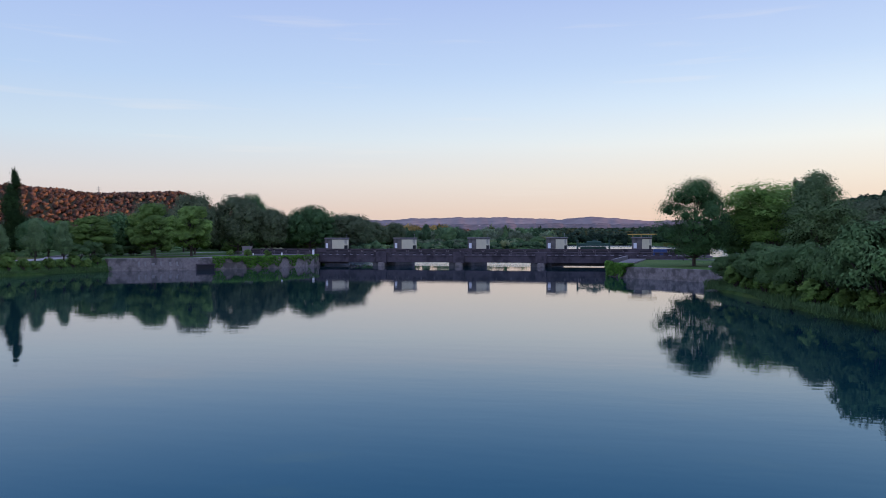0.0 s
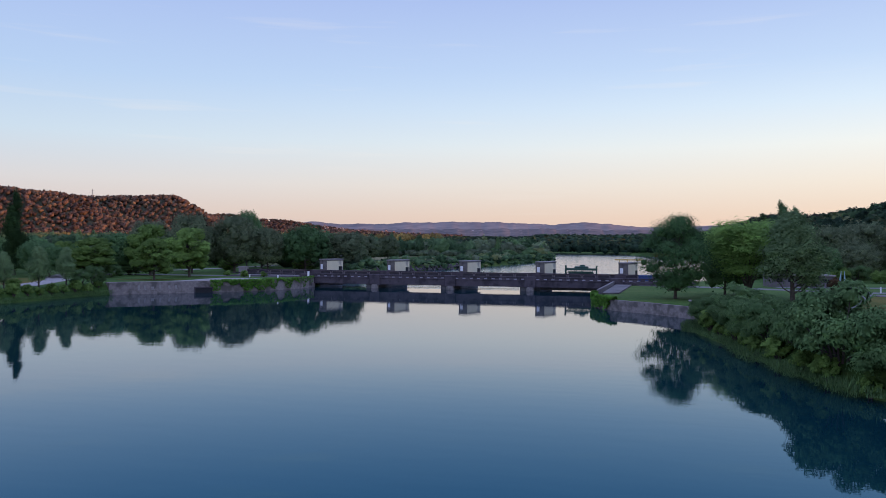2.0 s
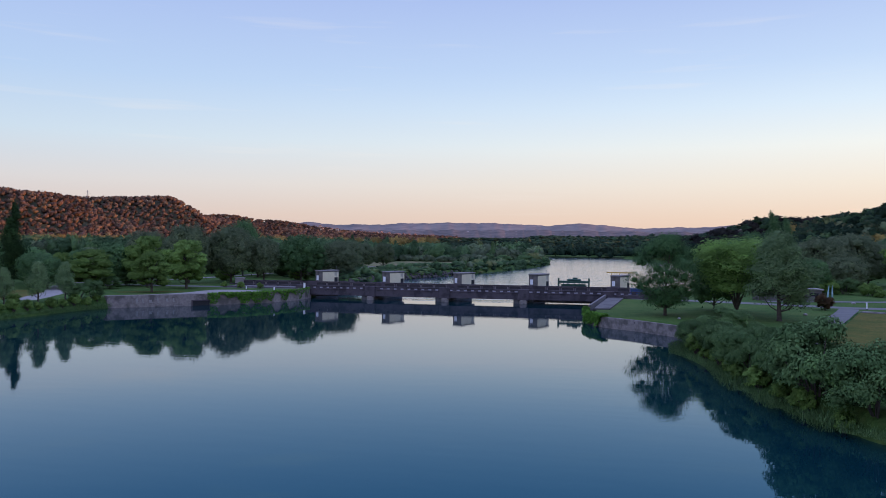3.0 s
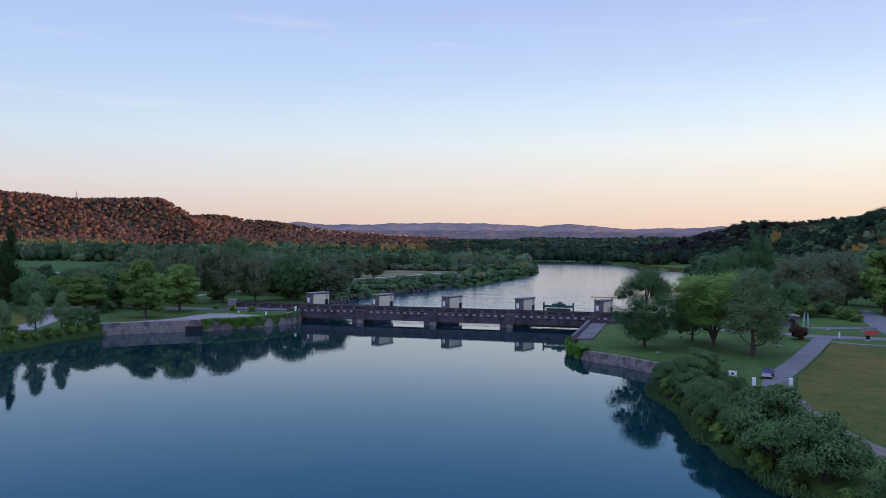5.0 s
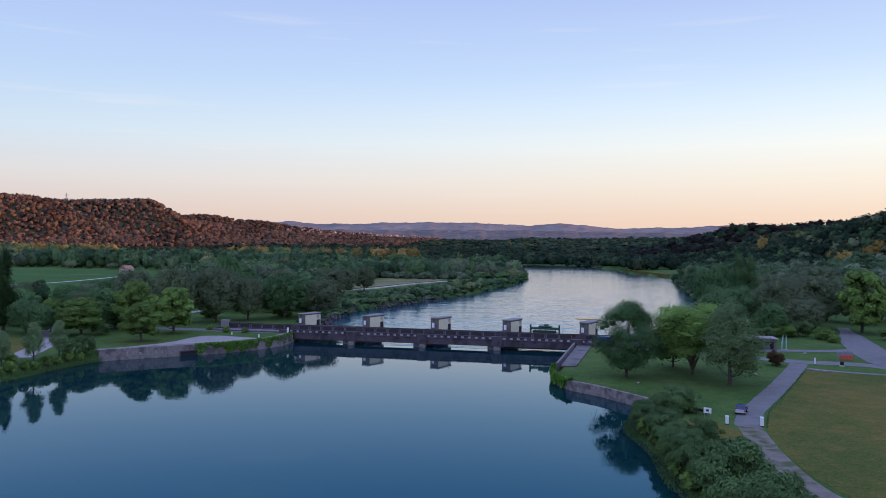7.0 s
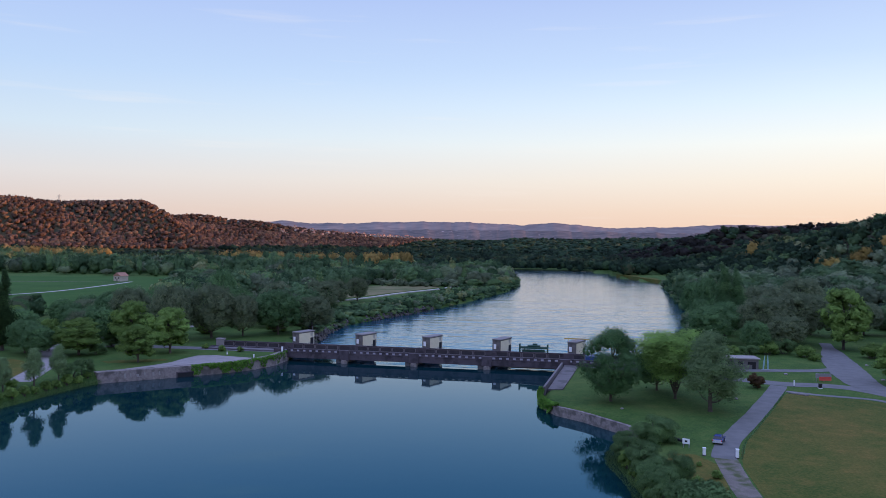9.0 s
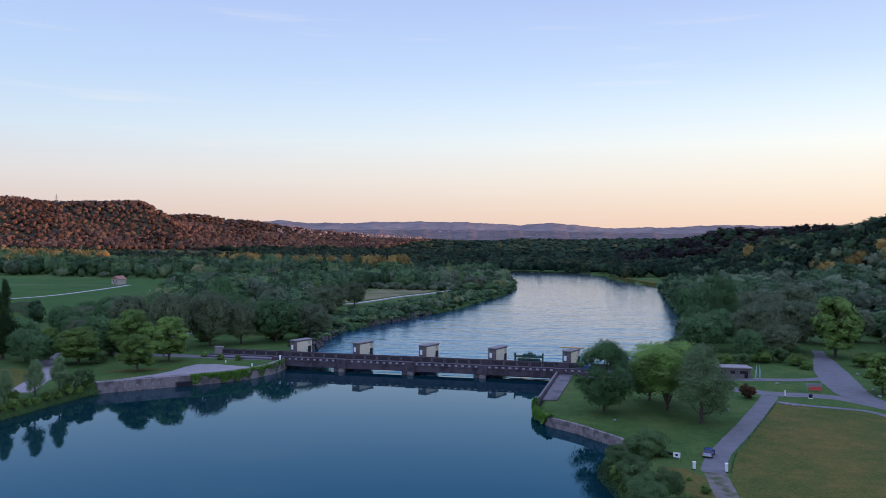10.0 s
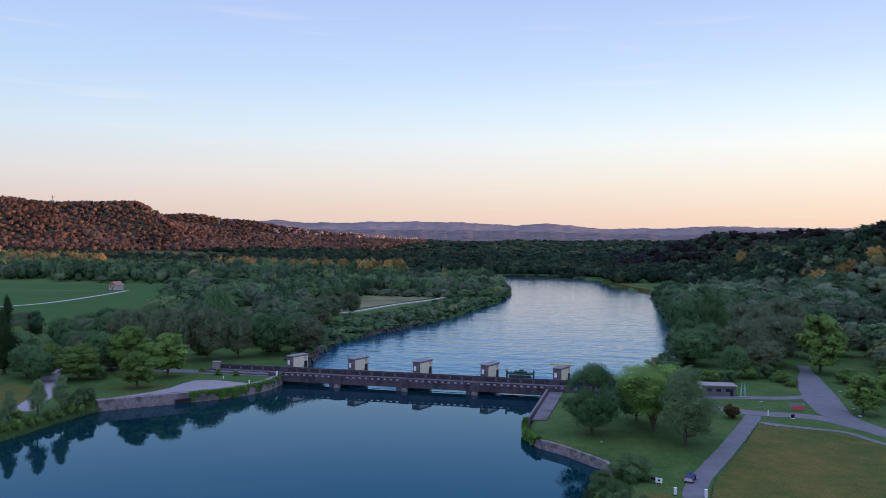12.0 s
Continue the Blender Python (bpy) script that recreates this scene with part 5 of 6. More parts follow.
quay("wall_lawn", [(44.3, -10), (42.8, -28), (41, -49), (41.1, -55), (42.3, -61), (45.3, -66.5), (51, -71), (55.5, -76), (60, -81), (61.6, -86)], 2.14, 0.5, M_STONE, "curved stone quay wall under the lawn")
sheet("ramp", [(42.4, -48.4), (46.0, -47.6), (48.3, -24), (49.5, -10.6), (45.4, -10.6), (44.0, -28)], Z1 + 0.25, M_RAMP, "bare pale concrete slab beside the barrage", "slab", thick=0.4)


def slab_wall():
    bm = bmesh.new()
    box(bm, -0.28, 0.28, 0, 39, 0.5, 3.15, 0.04, Matrix.Translation((41.5, -49.3, 0)) @ Matrix.Rotation(-0.083, 4, "Z"))
    tagged(part("wall_slab", bm, M_DECK), "low pale concrete wall along the water", "wall", kind="structure")


slab_wall()


# ---- plants on walls and banks ----
def fringe(name, line, count, depth, zlo, zhi, leaf, mat, seed, label, category, upright=False):
    """Leaf sprays scattered along a line: ivy on a wall, or tall grass on a bank."""
    rng = np.random.default_rng(seed)
    pts = np.array(smooth_line(line, 0.5))
    i = rng.integers(0, len(pts) - 1, count)
    t = rng.uniform(0, 1, count)[:, None]
    clump = 0.5 + 0.5 * np.sin(i / 5.0 + 3 * np.sin(i / 17.0))
    p = pts[i] * (1 - t) + pts[i + 1] * t
    dirs = pts[i + 1] - pts[i]
    dirs = dirs / (np.linalg.norm(dirs, axis=1)[:, None] + 1e-9)
    nrm = np.stack([-dirs[:, 1], dirs[:, 0]], 1)
    q = p + nrm * rng.uniform(depth[0], depth[1], count)[:, None]
    z = zlo + (zhi - zlo) * rng.uniform(0, 1, count) ** 0.8
    if not upright:
        hang = np.clip(0.55 + 0.45 * np.sin(i / 3.1 + 2 * np.sin(i / 7.3)) + 0.3 * np.sin(i / 1.3), 0.12, 1.0)
        z = zhi - (zhi - zlo) * hang * rng.uniform(0, 1, count) ** 1.2
    else:
        z = np.maximum(z, zhi - (zhi - zlo) * (0.25 + 0.9 * clump))
    P = np.stack([q[:, 0], q[:, 1], z], 1)
    N = np.stack([-nrm[:, 0], -nrm[:, 1], np.full(count, 0.5)], 1)
    V = spray(P, N, leaf, rng)
    if upright:
        lean, side = rng.normal(0, 0.35, (count, 3)) + np.array((0, 0, 1.0)), rng.normal(0, 1, (count, 3)) * np.array((1, 1, 0.1))
        side = side / np.linalg.norm(side, axis=1)[:, None] * leaf * 0.16
        tall = leaf * rng.uniform(0.8, 2.4, (count, 1)) * (0.5 + 0.7 * clump[:, None])
        P[:, 2] *= 0.75
        V = np.stack([P - side, P + side, P + lean * tall], 1).reshape(-1, 3)
    soft = np.repeat(N * 0.7 + np.array((0, 0, 0.5)) + rng.normal(0, 0.25, N.shape), 3, 0)
    ob = new(name, raw_mesh(name, V, np.arange(len(V)).reshape(-1, 3), mat, np.repeat(np.clip(rng.normal(0.5, 0.16, count), 0, 1), 3), soft))
    return tagged(ob, label, category, kind="stuff")


fringe("ivy", [(-57, -42.2), (-50.3, -36), (-45.6, -28.8), (-42.5, -20), (-42.3, -9.5)], 3600, (-0.75, 0.3), 0.3, 3.2, 0.42, L_IVY, 41, "bright ivy hanging over the stone quay wall", "ivy")
fringe("ivy", [(40.8, -47), (40.9, -55), (42.1, -61.2), (45.1, -66.8)], 3800, (-0.75, 0.7), 0.2, 2.7, 0.42, L_IVY, 42, "dense ivy draped over the rounded wall end", "ivy")
fringe("bank_grass", [(61.5, -87), (57.5, -97), (57, -104), (58.5, -111), (60, -118), (60.6, -126), (62, -134), (64.5, -144), (68.5, -152.5), (80, -165)], 24000, (-1.9, 3.0), 0.0, 1.5, 0.24, L_BUSH, 43, "tall rank grass and reeds along the bank", "grass", True)
fringe("verge_grass", [(78.0, -101), (81.0, -89), (84.6, -79.6), (90.1, -65), (95.6, -50.2), (100.2, -37.5)], 3000, (-0.22, 0.22), 2.02, 2.2, 0.16, L_BROAD, 47, "thin dark line of leaf sprays along the edge of the lane", "grass")
fringe("bank_grass", [(-86, -150), (-79, -110), (-78, -91), (-77, -81), (-77, -73), (-76, -63), (-75, -58)], 16000, (-1.9, 3.0), 0.0, 1.5, 0.24, L_BUSH, 44, "overgrown grass along the pool's edge", "grass", True)



def riprap():
    """Tumbled rock along the river's edge below the barrage."""
    rng = np.random.default_rng(51)
    line = np.array(smooth_line([(-45, 12), (-48, 34), (-52.5, 62), (-54.5, 90), (-46.5, 119), (-40.5, 140), (-32.5, 176)], 0.7))
    n = 1300
    i = rng.integers(0, len(line), n)
    C = np.concatenate([line[i] + rng.uniform(-1.4, 1.6, (n, 2)), rng.uniform(0, 2.2, (n, 1))], 1)
    C[:, 0] -= C[:, 2] * 0.8
    lo, lf = ball(1)
    d = np.tile(lo, (n, 1))
    k = np.repeat(np.arange(n), len(lo))
    V = C[k] + d * rng.uniform(0.3, 0.95, (n, 3))[k] * rng.uniform(0.75, 1.2, (len(d), 1))
    F = (np.arange(n)[:, None, None] * len(lo) + lf[None]).reshape(-1, 3)
    tagged(new("riprap", raw_mesh("riprap", V, F, M_ROCK)), "grey tumbled boulders along the river's edge", "rocks", kind="stuff")


riprap()


# ---- openings in the quay walls ----
def wall_opening(x, y, turn, w, z0, z1, name="culvert"):
    c = empty(name, pose(x, y, 0, 0, 0, turn), "dark square drain opening in the stone quay wall", "culvert")
    # solid near-black block stands in for the shade inside the drain
    part("recess", boxed(-w / 2, w / 2, -0.10, 0.5, z0, z1), M_DARK, c, "near-black block in place of the opening's shade")
    part("lintel", boxed(-w / 2 - 0.3, w / 2 + 0.3, -0.22, 0.4, z1, z1 + 0.3, 0.03), M_CONC, c)
    for sx in (-1, 1):
        part("jamb", boxed(sx * (w / 2 + 0.15) - 0.15, sx * (w / 2 + 0.15) + 0.15, -0.2, 0.4, z0, z1, 0.02), M_CONC, c)


wall_opening(-58.2, -43.4, 41.6, 4.2, -0.4, 1.2)
wall_opening(50.9, -71.1, -44, 1.3, -0.4, 1.5)


# ---- things on and by the barrage ----
def gantry():
    g = empty("trash_rake_gantry", pose(31.2, -2.4, 3.1), "green steel trash rake gantry on the barrage deck", "gantry")
    for x in (0, 8.6):
        part("leg", boxed(x, x + 0.4, -0.6, -0.2, 0, 3.7, 0.03), M_GREEN, g)
        part("leg", boxed(x, x + 0.4, 0.9, 1.3, 0, 3.7, 0.03), M_GREEN, g)
        part("end_beam", boxed(x - 0.05, x + 0.45, -0.7, 1.4, 3.7, 4.0, 0.03), M_GREEN, g)
    part("main_beam", boxed(0.3, 8.7, -0.5, 0.0, 2.6, 3.2, 0.03), M_GREEN, g)
    part("main_beam", boxed(0.3, 8.7, 0.8, 1.2, 2.6, 3.2, 0.03), M_GREEN, g)
    part("hand_rail", boxed(0.3, 8.7, -0.55, -0.48, 1.9, 2.0), M_GREEN, g)
    for k in range(5):
        part("stay", boxed(1.6 + k * 1.5, 1.75 + k * 1.5, -0.45, -0.3, 1.2, 2.7), M_GREEN, g)
    part("winch", boxed(4.2, 5.6, -0.3, 1.0, 3.2, 4.2, 0.08), M_GREEN, g)
    part("crossbar", boxed(0.3, 8.7, -0.45, -0.3, 1.2, 1.4), M_GREEN, g)
    part("rake_head", boxed(1.0, 7.9, -0.2, 0.75, 1.35, 2.3, 0.08), M_GREEN, g, "dark green rake head")
    part("hood", boxed(2.6, 6.6, -0.45, 1.15, 3.2, 3.75, 0.2), M_GREEN, g)
    for k in range(4):
        part("diagonal", tube(bmesh.new(), [(0.4 + k * 2.1, -0.4, 2.6), (2.3 + k * 2.1, -0.4, 1.4)], [0.07, 0.07], 4), M_GREEN, g)


gantry()


def container():
    c = empty("container", pose(51.5, -7.5, 3.1, 0, 0, 4), "blue steel storage container beside the barrage", "container")
    part("body", boxed(0, 3.4, 0, 2.0, 0.1, 1.7, 0.04), M_BLUE, c)
    for i in range(7):
        part("rib", boxed(0.2 + i * 0.45, 0.36 + i * 0.45, -0.06, 0.0, 0.2, 1.6), M_BLUE, c)
    part("skid", boxed(0.1, 3.3, 0.2, 0.5, 0, 0.1), M_STEEL, c)
    part("skid", boxed(0.1, 3.3, 1.6, 1.9, 0, 0.1), M_STEEL, c)


container()


def bollard(x, y, z, h, w, label, mat=M_WHITE, name="gate_pillar", base=M_CONC):
    b = empty(name, pose(x, y, z), label, "post", "roadside posts")
    part("shaft", boxed(-w / 2, w / 2, -w / 2, w / 2, 0, h, w * 0.12), mat, b)
    part("cap", boxed(-w * 0.58, w * 0.58, -w * 0.58, w * 0.58, h, h + 0.12, 0.03), mat, b)
    part("foot", boxed(-w * 0.62, w * 0.62, -w * 0.62, w * 0.62, -0.2, 0.12, 0.02), base, b)


bollard(71.9, -100.2, Z1, 1.25, 0.5, "square white gate pillar beside the lane")
bollard(77.3, -100.6, Z1, 1.45, 0.5, "square white gate pillar beside the lane")
bollard(-42.9, -11.3, 3.0, 1.5, 0.5, "white post at the end of the barrage parapet", M_WHITE, "marker_post")
bollard(-46.4, -24.6, 2.95, 0.9, 0.32, "small white post on the quay edge", M_WHITE, "marker_post")
bollard(-57, -20.5, 2.85, 0.8, 0.28, "small white post at the apron edge", M_WHITE, "marker_post")
bollard(110.8, -28.8, Z1, 1.0, 0.75, "dark bollard with a white cap by the junction", M_DARK, "bollard", M_WHITE)
bollard(104.8, -27.8, Z1, 1.5, 0.28, "slim white marker post by the junction", M_WHITE, "marker_post")


def notice_board(x, y, z, turn):
    b = empty("notice_board", pose(x, y, z, 0, 0, turn), "small white notice board on two posts by the bank", "sign")
    for sx in (-0.5, 0.5):
        part("post", boxed(sx - 0.05, sx + 0.05, -0.05, 0.05, -0.2, 1.1), M_STEEL, b)
    part("panel", boxed(-0.65, 0.65, -0.1, -0.05, 0.75, 1.7, 0.01), M_WHITE, b, "white panel")
    part("text_bar", boxed(-0.22, 0.22, -0.112, -0.1, 1.05, 1.4), M_DARK, b, "dark block of unreadable writing")


notice_board(69.4, -95.9, Z1, -18)


def log_barrier():
    b = empty("log_barrier", pose(66.6, -90.4, Z1, 0, 0, -52), "dark timber log barrier lying by the bank", "barrier")
    part("log", tube(bmesh.new(), [(0, 0, 0.55), (2.4, 0.05, 0.6), (4.8, 0, 0.62)], [0.26, 0.28, 0.24], 9), M_DARK, b)
    for x in (0.5, 4.2):
        part("support", boxed(x, x + 0.35, -0.2, 0.2, -0.2, 0.4, 0.03), M_BARK, b)


log_barrier()


def info_panel():
    p = empty("information_panel", pose(113.4, -18.6, Z1, 0, 0, 8), "red and grey roadside panel on the grass island", "sign")
    part("red_board", boxed(0, 3.2, -0.08, 0.08, 0.25, 1.25, 0.02), M_RED, p, "red lower board")
    part("grey_board", boxed(-0.9, 3.3, 0.1, 0.2, 0.9, 2.1, 0.02), M_STEEL, p, "grey upper board")
    for x in (-0.6, 1.4, 3.0):
        part("post", boxed(x - 0.06, x + 0.06, 0.2, 0.3, -0.2, 2.2), M_STEEL, p)


info_panel()


def teal_banner():
    b = empty("banner", pose(103.2, -3.0, Z1, 0, 0, 15), "tall teal banner stand by the road", "banner")
    for sx, lean in ((-0.7, 0.45), (0.7, -0.1)):
        part("flag", tube(bmesh.new(), [(sx, 0, 0.2), (sx + lean * 0.4, 0, 2.2), (sx + lean, 0, 4.4)], [0.20, 0.24, 0.05], 4), M_TEAL, b)
    part("foot", boxed(-1.2, 1.2, -0.4, 0.4, -0.1, 0.2, 0.03), M_STEEL, b)


teal_banner()


def shed():
    s = empty("shed", pose(85, -3.6, Z1, 0, 0, 5), "long low grey utility building with a pale flat roof", "building")
    part("wall", boxed(0, 16.5, 0, 5, -0.2, 2.9, 0.03), M_DECK, s)
    part("roof", boxed(-0.4, 16.9, -0.5, 5.4, 2.9, 3.25, 0.05), M_GRAVEL, s, "pale flat roof")
    for i in range(5):
        part("window", boxed(2.2 + i * 2.8, 3.6 + i * 2.8, -0.05, 0.02, 1.3, 2.2), M_DARK, s)
    part("door", boxed(14.7, 15.7, -0.06, 0.02, -0.1, 2.1), M_DARK, s)


shed()


def rail_block():
    b = empty("parapet_block", pose(-69, -4.4, 3.0), "pale concrete end block of the parapet", "block")
    part("block", boxed(0, 2.6, 0, 1.6, 0, 2.3, 0.08), M_GRAVEL, b)
    part("cap", boxed(-0.12, 2.72, -0.12, 1.72, 2.3, 2.5, 0.03), M_GRAVEL, b)


rail_block()


# ---- car ----
M_CAR = surface("dark_blue_car_paint", (0.020, 0.040, 0.18), (0.026, 0.052, 0.22), 1.0, 8.0, 0.25, 0, 0.6)
M_SILVER = surface("silver_trim", (0.42, 0.43, 0.46), (0.50, 0.51, 0.54), 1.0, 8.0, 0.35, 0, 0.6)
M_GLASS = surface("dark_car_glass", (0.008, 0.010, 0.014), (0.012, 0.014, 0.018), 1.0, 8.0, 0.08, 0, 0.7)
M_RUBBER = surface("tyre_rubber", (0.012, 0.012, 0.012), (0.022, 0.022, 0.022), 1.0, 8.0, 0.9, 0)


def loft(profile, half, mat, name, parent, label=""):
    """A body lofted across its width: profile of (y, z, inset)."""
    bm = bmesh.new()
    rows = [[bm.verts.new((sx * (half - i), y, z)) for y, z, i in profile] for sx in (-1, 1)]
    n = len(profile)
    for k in range(n):
        bm.faces.new((rows[0][k], rows[0][(k + 1) % n], rows[1][(k + 1) % n], rows[1][k]))
    bm.faces.new(rows[0])
    bm.faces.new(rows[1][::-1])
    bmesh.ops.recalc_face_normals(bm, faces=bm.faces[:])
    bmesh.ops.bevel(bm, geom=bm.edges[:], offset=0.05, segments=2, affect="EDGES")
    return part(name, bm, mat, parent, label)


def car(x, y, z, turn):
    c = empty("car", pose(x, y, z, 0, 0, turn), "dark blue hatchback with a silver tail parked on the lane", "car")
    loft([(-2.05, 0.32, 0.06), (-2.08, 0.85, 0.02), (-1.9, 0.98, 0.05), (1.0, 0.95, 0.03), (1.95, 0.78, 0.08), (2.08, 0.5, 0.1), (2.0, 0.3, 0.1)], 0.87, M_CAR, "body", c)
    loft([(-1.88, 0.96, 0.1), (-1.45, 1.44, 0.22), (0.15, 1.46, 0.22), (1.05, 0.95, 0.12)], 0.86, M_GLASS, "cabin", c, "dark glass cabin")
    part("roof", boxed(-0.6, 0.6, -1.4, 0.1, 1.43, 1.5, 0.03), M_CAR, c)
    part("rear_bumper", boxed(-0.82, 0.82, -2.16, -2.04, 0.36, 0.62, 0.04), M_SILVER, c, "silver bumper")
    part("tailgate", boxed(-0.7, 0.7, -2.12, -2.05, 0.64, 0.92, 0.02), M_SILVER, c, "silver tailgate panel")
    for sx in (-1, 1):
        part("tail_light", boxed(sx * 0.74 - 0.1, sx * 0.74 + 0.1, -2.13, -2.04, 0.62, 0.92, 0.02), M_RED, c, "red tail light")
        part("headlight", boxed(sx * 0.6 - 0.16, sx * 0.6 + 0.16, 2.0, 2.1, 0.55, 0.72, 0.02), M_SILVER, c)
        part("mirror", boxed(sx * 0.95 - 0.1, sx * 0.95 + 0.1, 0.7, 0.85, 0.92, 1.06, 0.02), M_CAR, c)
        for wy in (-1.3, 1.3):
            bm = bmesh.new()
            bmesh.ops.create_cone(bm, cap_ends=True, segments=18, radius1=0.32, radius2=0.32, depth=0.2, matrix=pose(sx * 0.78, wy, 0.32, 0, 90, 0))
            w = part("wheel", bm, M_RUBBER, c)
            bm = bmesh.new()
            bmesh.ops.create_cone(bm, cap_ends=True, segments=12, radius1=0.19, radius2=0.17, depth=0.06, matrix=pose(sx * 0.87, wy, 0.32, 0, 90, 0))
            part("rim", bm, M_SILVER, w)


car(75.9, -90.6, Z1 + 0.02, -18)


# ---- farmhouse and town ----
def house(x, y, z, turn, w, d, h, name, label, group=""):
    o = empty(name, pose(x, y, z, 0, 0, turn), label, "house", group)
    part("wall", boxed(-w / 2, w / 2, -d / 2, d / 2, -1, h), M_WALL, o)
    bm = bmesh.new()
    e, r = 0.4, h + w * 0.30
    V = [bm.verts.new(p) for p in ((-w / 2 - e, -d / 2 - e, h - 0.1), (w / 2 + e, -d / 2 - e, h - 0.1), (0, -d / 2 - e, r), (-w / 2 - e, d / 2 + e, h - 0.1), (w / 2 + e, d / 2 + e, h - 0.1), (0, d / 2 + e, r))]
    for f in ((0, 1, 2), (5, 4, 3), (0, 2, 5, 3), (2, 1, 4, 5), (1, 0, 3, 4)):
        bm.faces.new([V[k] for k in f])
    bmesh.ops.recalc_face_normals(bm, faces=bm.faces[:])
    part("roof", bm, M_TILE, o, "terracotta tiled roof")
    for sx in (-0.25, 0.25):
        part("window", boxed(sx * w - 0.5, sx * w + 0.5, -d / 2 - 0.06, -d / 2, h * 0.45, h * 0.45 + 1.3), M_DARK, o)
    part("door", boxed(-0.5, 0.5, -d / 2 - 0.05, -d / 2, 0, 2.1), M_DARK, o)
    return o


house(-308, 304, float(land(-308, 304)) + 0.3, -20, 8.5, 7, 4.2, "farm_barn", "small ochre farm barn with a tiled roof in the fields")
rt = random.Random(8)
first = None
for k in range(170):
    f = rt.random()
    hx, hy = -1240 + 620 * f + rt.uniform(-30, 30), 2900 + 60 * f + rt.uniform(-90, 110)
    m = pose(hx, hy, float(land(hx, hy)), 0, 0, rt.uniform(-40, 40))
    if first is None:
        first = house(hx, hy, float(land(hx, hy)), 10, 10, 9, 9.5, "town_house", "distant sunlit town house with a tiled roof", "town houses on the slope")
    else:
        o = copy_thing(first, m)
        q = rt.uniform(0.6, 1.05)
        o.scale = (q, q, q * rt.uniform(0.9, 1.5))


# ---- small things on the gatehouses ----
def roof_mast(x, y, h, label):
    a = empty("roof_mast", pose(x, y, 8.0), label, "mast", "masts on the gatehouse roofs")
    part("pole", tube(bmesh.new(), [(0, 0, -0.1), (0, 0, h)], [0.04, 0.03], 6), M_STEEL, a)
    part("head", boxed(-0.1, 0.1, -0.1, 0.1, h, h + 0.2, 0.02), M_STEEL, a)


for gx in GX:
    roof_mast(gx + 4.6, 6.4, 0.9, "short lamp mast on a gatehouse roof")


def hoist_beam():
    h = empty("hoist_beam", pose(46, 0, 7.9, 0, 0, -4), "yellow steel hoist beam above the last gatehouse", "hoist")
    part("beam", boxed(-1.2, 6.6, 1.6, 1.9, 0.7, 1.0, 0.02), M_YELLOW, h)
    for x in (0.1, 2.3):
        part("post", boxed(x, x + 0.16, 1.65, 1.85, 0.0, 0.7), M_YELLOW, h)
    part("hook_block", boxed(4.9, 5.2, 1.6, 1.9, 0.3, 0.7, 0.03), M_STEEL, h)


M_YELLOW = surface("yellow_steel", (0.42, 0.26, 0.05), (0.52, 0.33, 0.08), 1.0, 8.0, 0.5, 0, 0.4)
hoist_beam()


# ---- stones and kerbs by the junction ----
def stone(x, y, w):
    bm = bmesh.new()
    bmesh.ops.create_icosphere(bm, subdivisions=2, radius=1)
    for v in bm.verts:
        v.co *= 1 + 0.22 * noise.noise(v.co * 1.6 + Vector((x, y, 0)))
        v.co = Vector((v.co.x * w, v.co.y * w * 0.7, v.co.z * w * 0.55))
    o = part("boulder", bm, M_SLAB)
    o.matrix_basis = pose(x, y, Z1 + w * 0.3, 0, 0, x * 37)
    tagged(o, "pale boulder lying in the grass", "boulder", "boulders by the roads")


for x, y, w in ((107.1, -9.7, 0.55), (86.6, -48.8, 0.5), (129.6, -22.6, 0.6), (135.8, 13.2, 0.5), (131.2, -13.0, 0.55), (59.5, -66, 0.4)):
    stone(x, y, w)

kerb = empty("kerb_beam", pose(101.0, -37.6, Z1, 0, 0, -34), "low white concrete beam at the meadow's corner", "kerb")
part("beam", boxed(0, 4.8, -0.18, 0.18, -0.1, 0.36, 0.05), M_SLAB, kerb)
part("footing", boxed(-0.1, 4.9, -0.28, 0.28, -0.2, 0.04, 0.02), M_CONC, kerb)


# ---- patches on the left lawn and marks on the quay wall ----
sheet("dry_patch", [(-86, -41), (-82, -37.5), (-77, -35), (-71, -32.5), (-68.5, -34), (-71, -37), (-76, -40), (-82, -43.5)], Z0 + 0.004, M_FIELD, "worn straw-coloured strip in the lawn", "grass")
sheet("meadow", [(-150, -70), (-112, -44), (-100, -50), (-92, -62), (-92, -80), (-110, -110), (-150, -120)], Z0 + 0.004, M_FIELD, "pale rough grass behind the bank trees", "field")


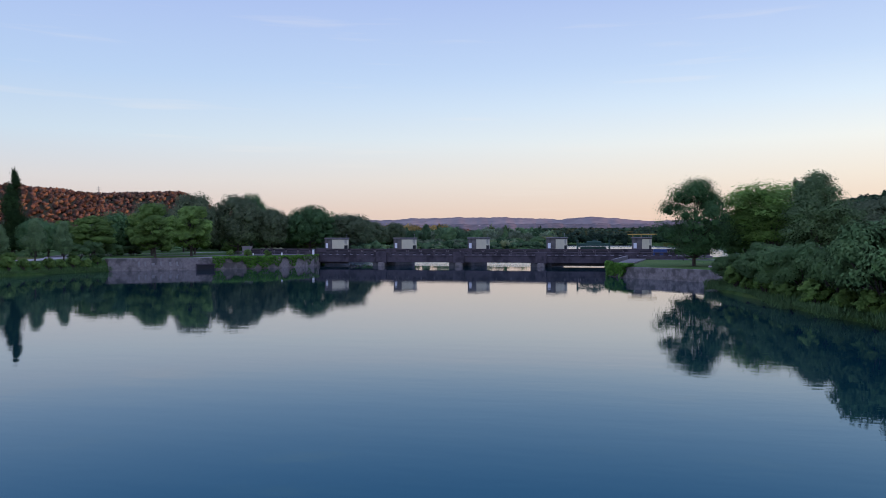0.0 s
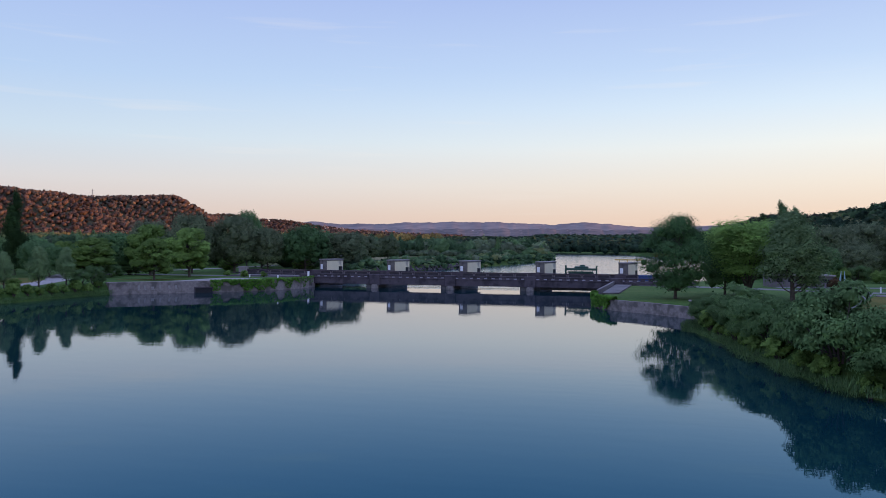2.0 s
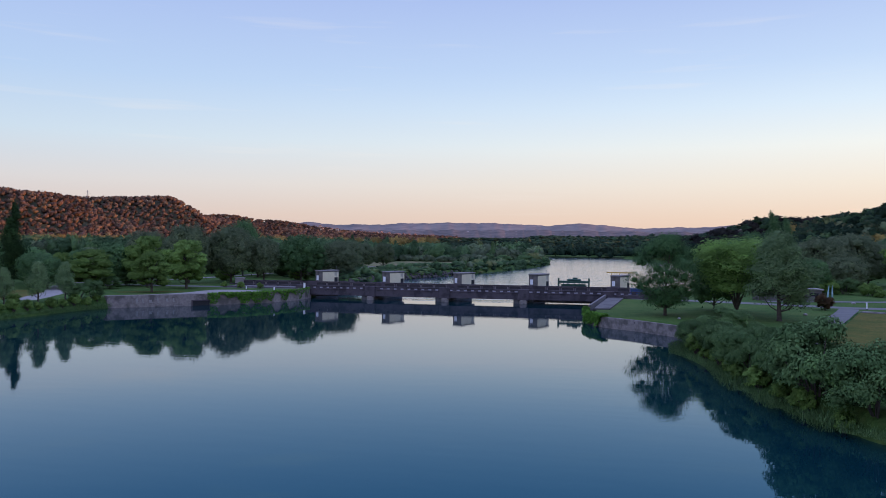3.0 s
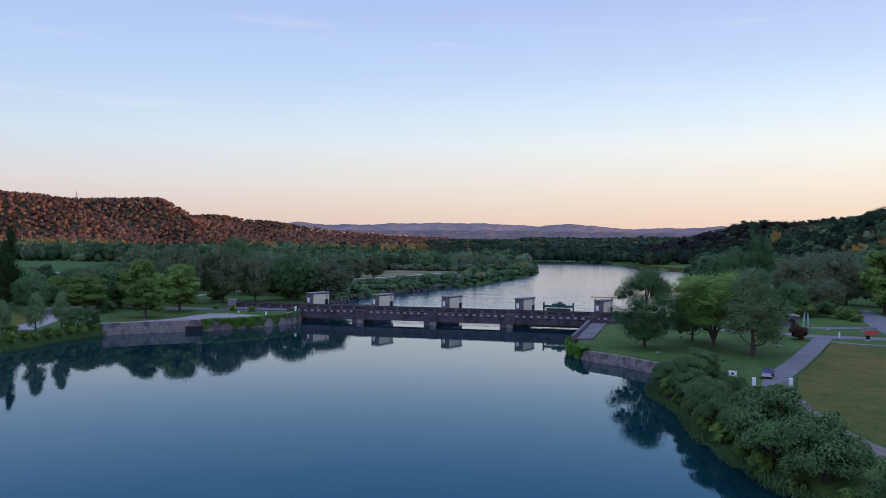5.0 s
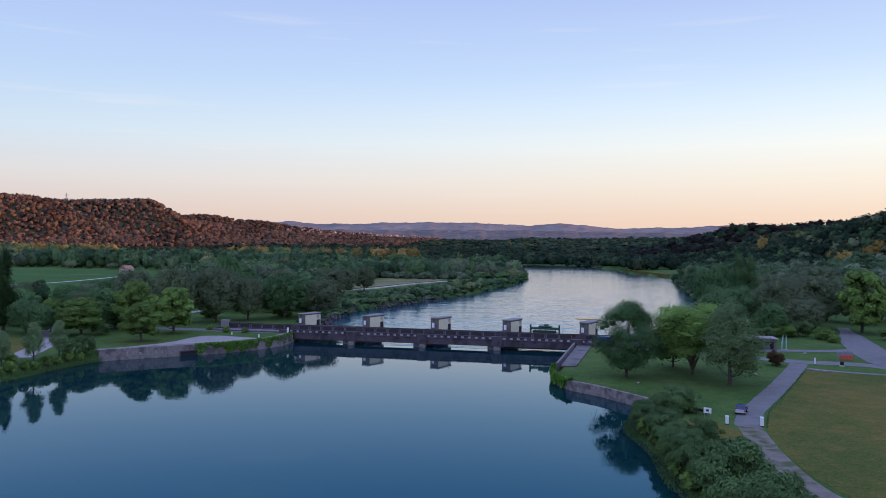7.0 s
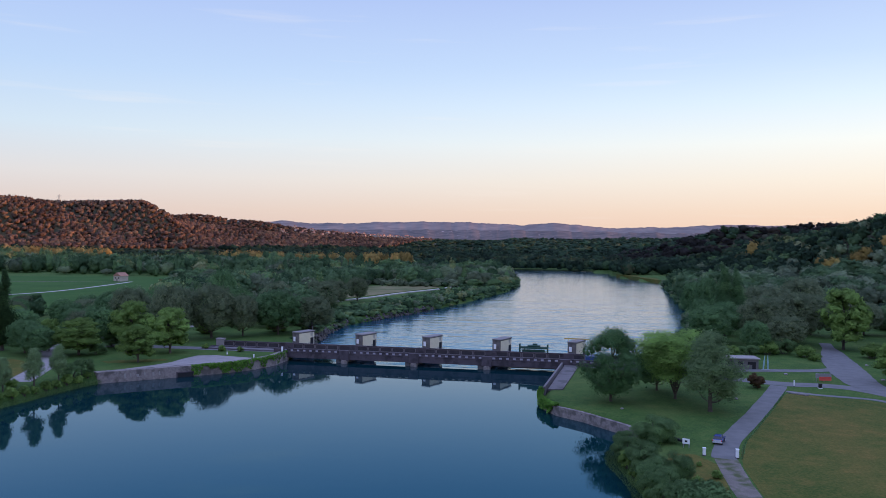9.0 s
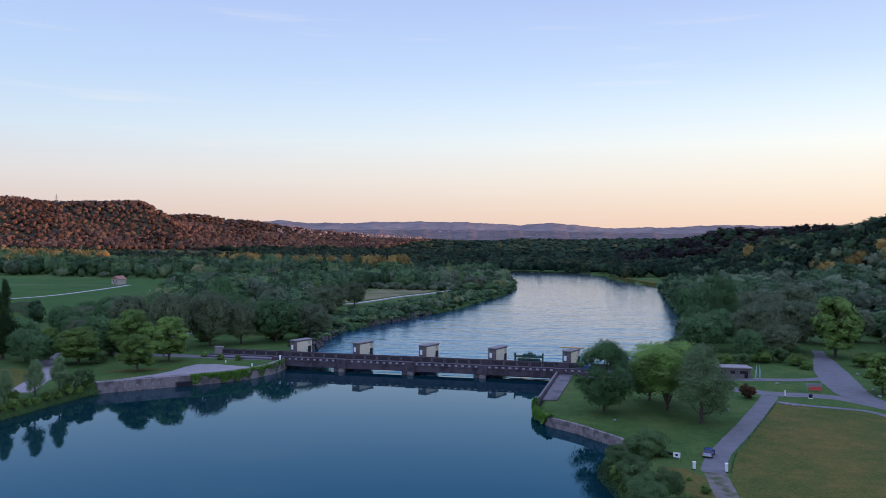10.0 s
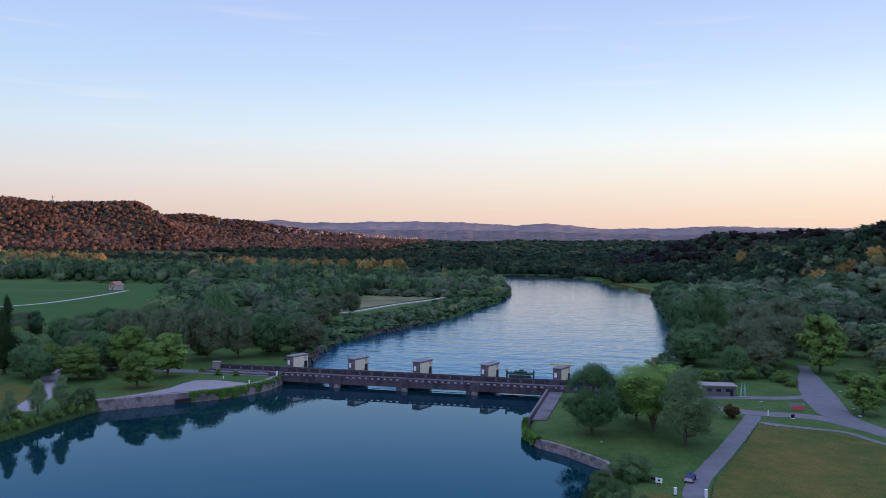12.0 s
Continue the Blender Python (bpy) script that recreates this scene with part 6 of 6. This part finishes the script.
def wall_mark(d, w, h):
    """A pale painted mark on the face of the quay wall, d metres along it."""
    a, b = Vector((-74, -57)), Vector((-56, -41))
    u = (b - a).normalized()
    p = a + u * d
    m = empty("wall_mark", pose(p.x + 0.30 * u.y, p.y - 0.30 * u.x, 1.3, 0, 0, math.degrees(math.atan2(u.y, u.x))), "faded white painted mark on the quay wall", "marking", "marks on the quay wall")
    part("bar", boxed(-w / 2, w / 2, -0.07, 0.0, 0, h, 0.01), M_MARK, m)
    part("bar", boxed(-w / 2 + 0.1, w / 2 + 0.25, -0.07, 0.0, -0.25, -0.08, 0.01), M_MARK, m)


M_MARK = surface("faded_white_paint", (0.19, 0.175, 0.17), (0.33, 0.31, 0.30), 1.5, 6.0, 0.9, 0)
for d, w, h in ((5.2, 0.5, 0.9), (6.6, 0.3, 0.8), (8.4, 0.7, 0.5), (10.2, 0.35, 0.9), (12.4, 0.5, 0.7), (14.0, 0.4, 0.8)):
    wall_mark(d, w, h)


def pylon(x, y):
    p = empty("pylon", pose(x, y, float(land(x, y)) - 1), "thin steel lattice pylon on the crest of the hill", "pylon")
    H, W = 26.0, 2.2
    for sx, sy in ((-1, -1), (1, -1), (1, 1), (-1, 1)):
        part("leg", tube(bmesh.new(), [(sx * W, sy * W, 0), (sx * W * 0.45, sy * W * 0.45, H * 0.6), (sx * 0.3, sy * 0.3, H)], [0.22, 0.2, 0.14], 4), M_STEEL, p)
    for k in range(9):
        z0, z1 = H * k / 10, H * (k + 1) / 10
        w0, w1 = W * (1 - 0.85 * k / 10), W * (1 - 0.85 * (k + 1) / 10)
        part("brace", tube(bmesh.new(), [(-w0, -w0, z0), (w1, -w1, z1)], [0.12, 0.12], 4), M_STEEL, p)
        part("brace", tube(bmesh.new(), [(w0, -w0, z0), (-w1, -w1, z1)], [0.12, 0.12], 4), M_STEEL, p)
    for z, w in ((H * 0.72, 7.5), (H * 0.84, 6.0)):
        part("arm", tube(bmesh.new(), [(-w, 0, z), (0, 0, z + 1.0), (w, 0, z)], [0.12, 0.25, 0.12], 4), M_STEEL, p)


pylon(-1135, 1316)
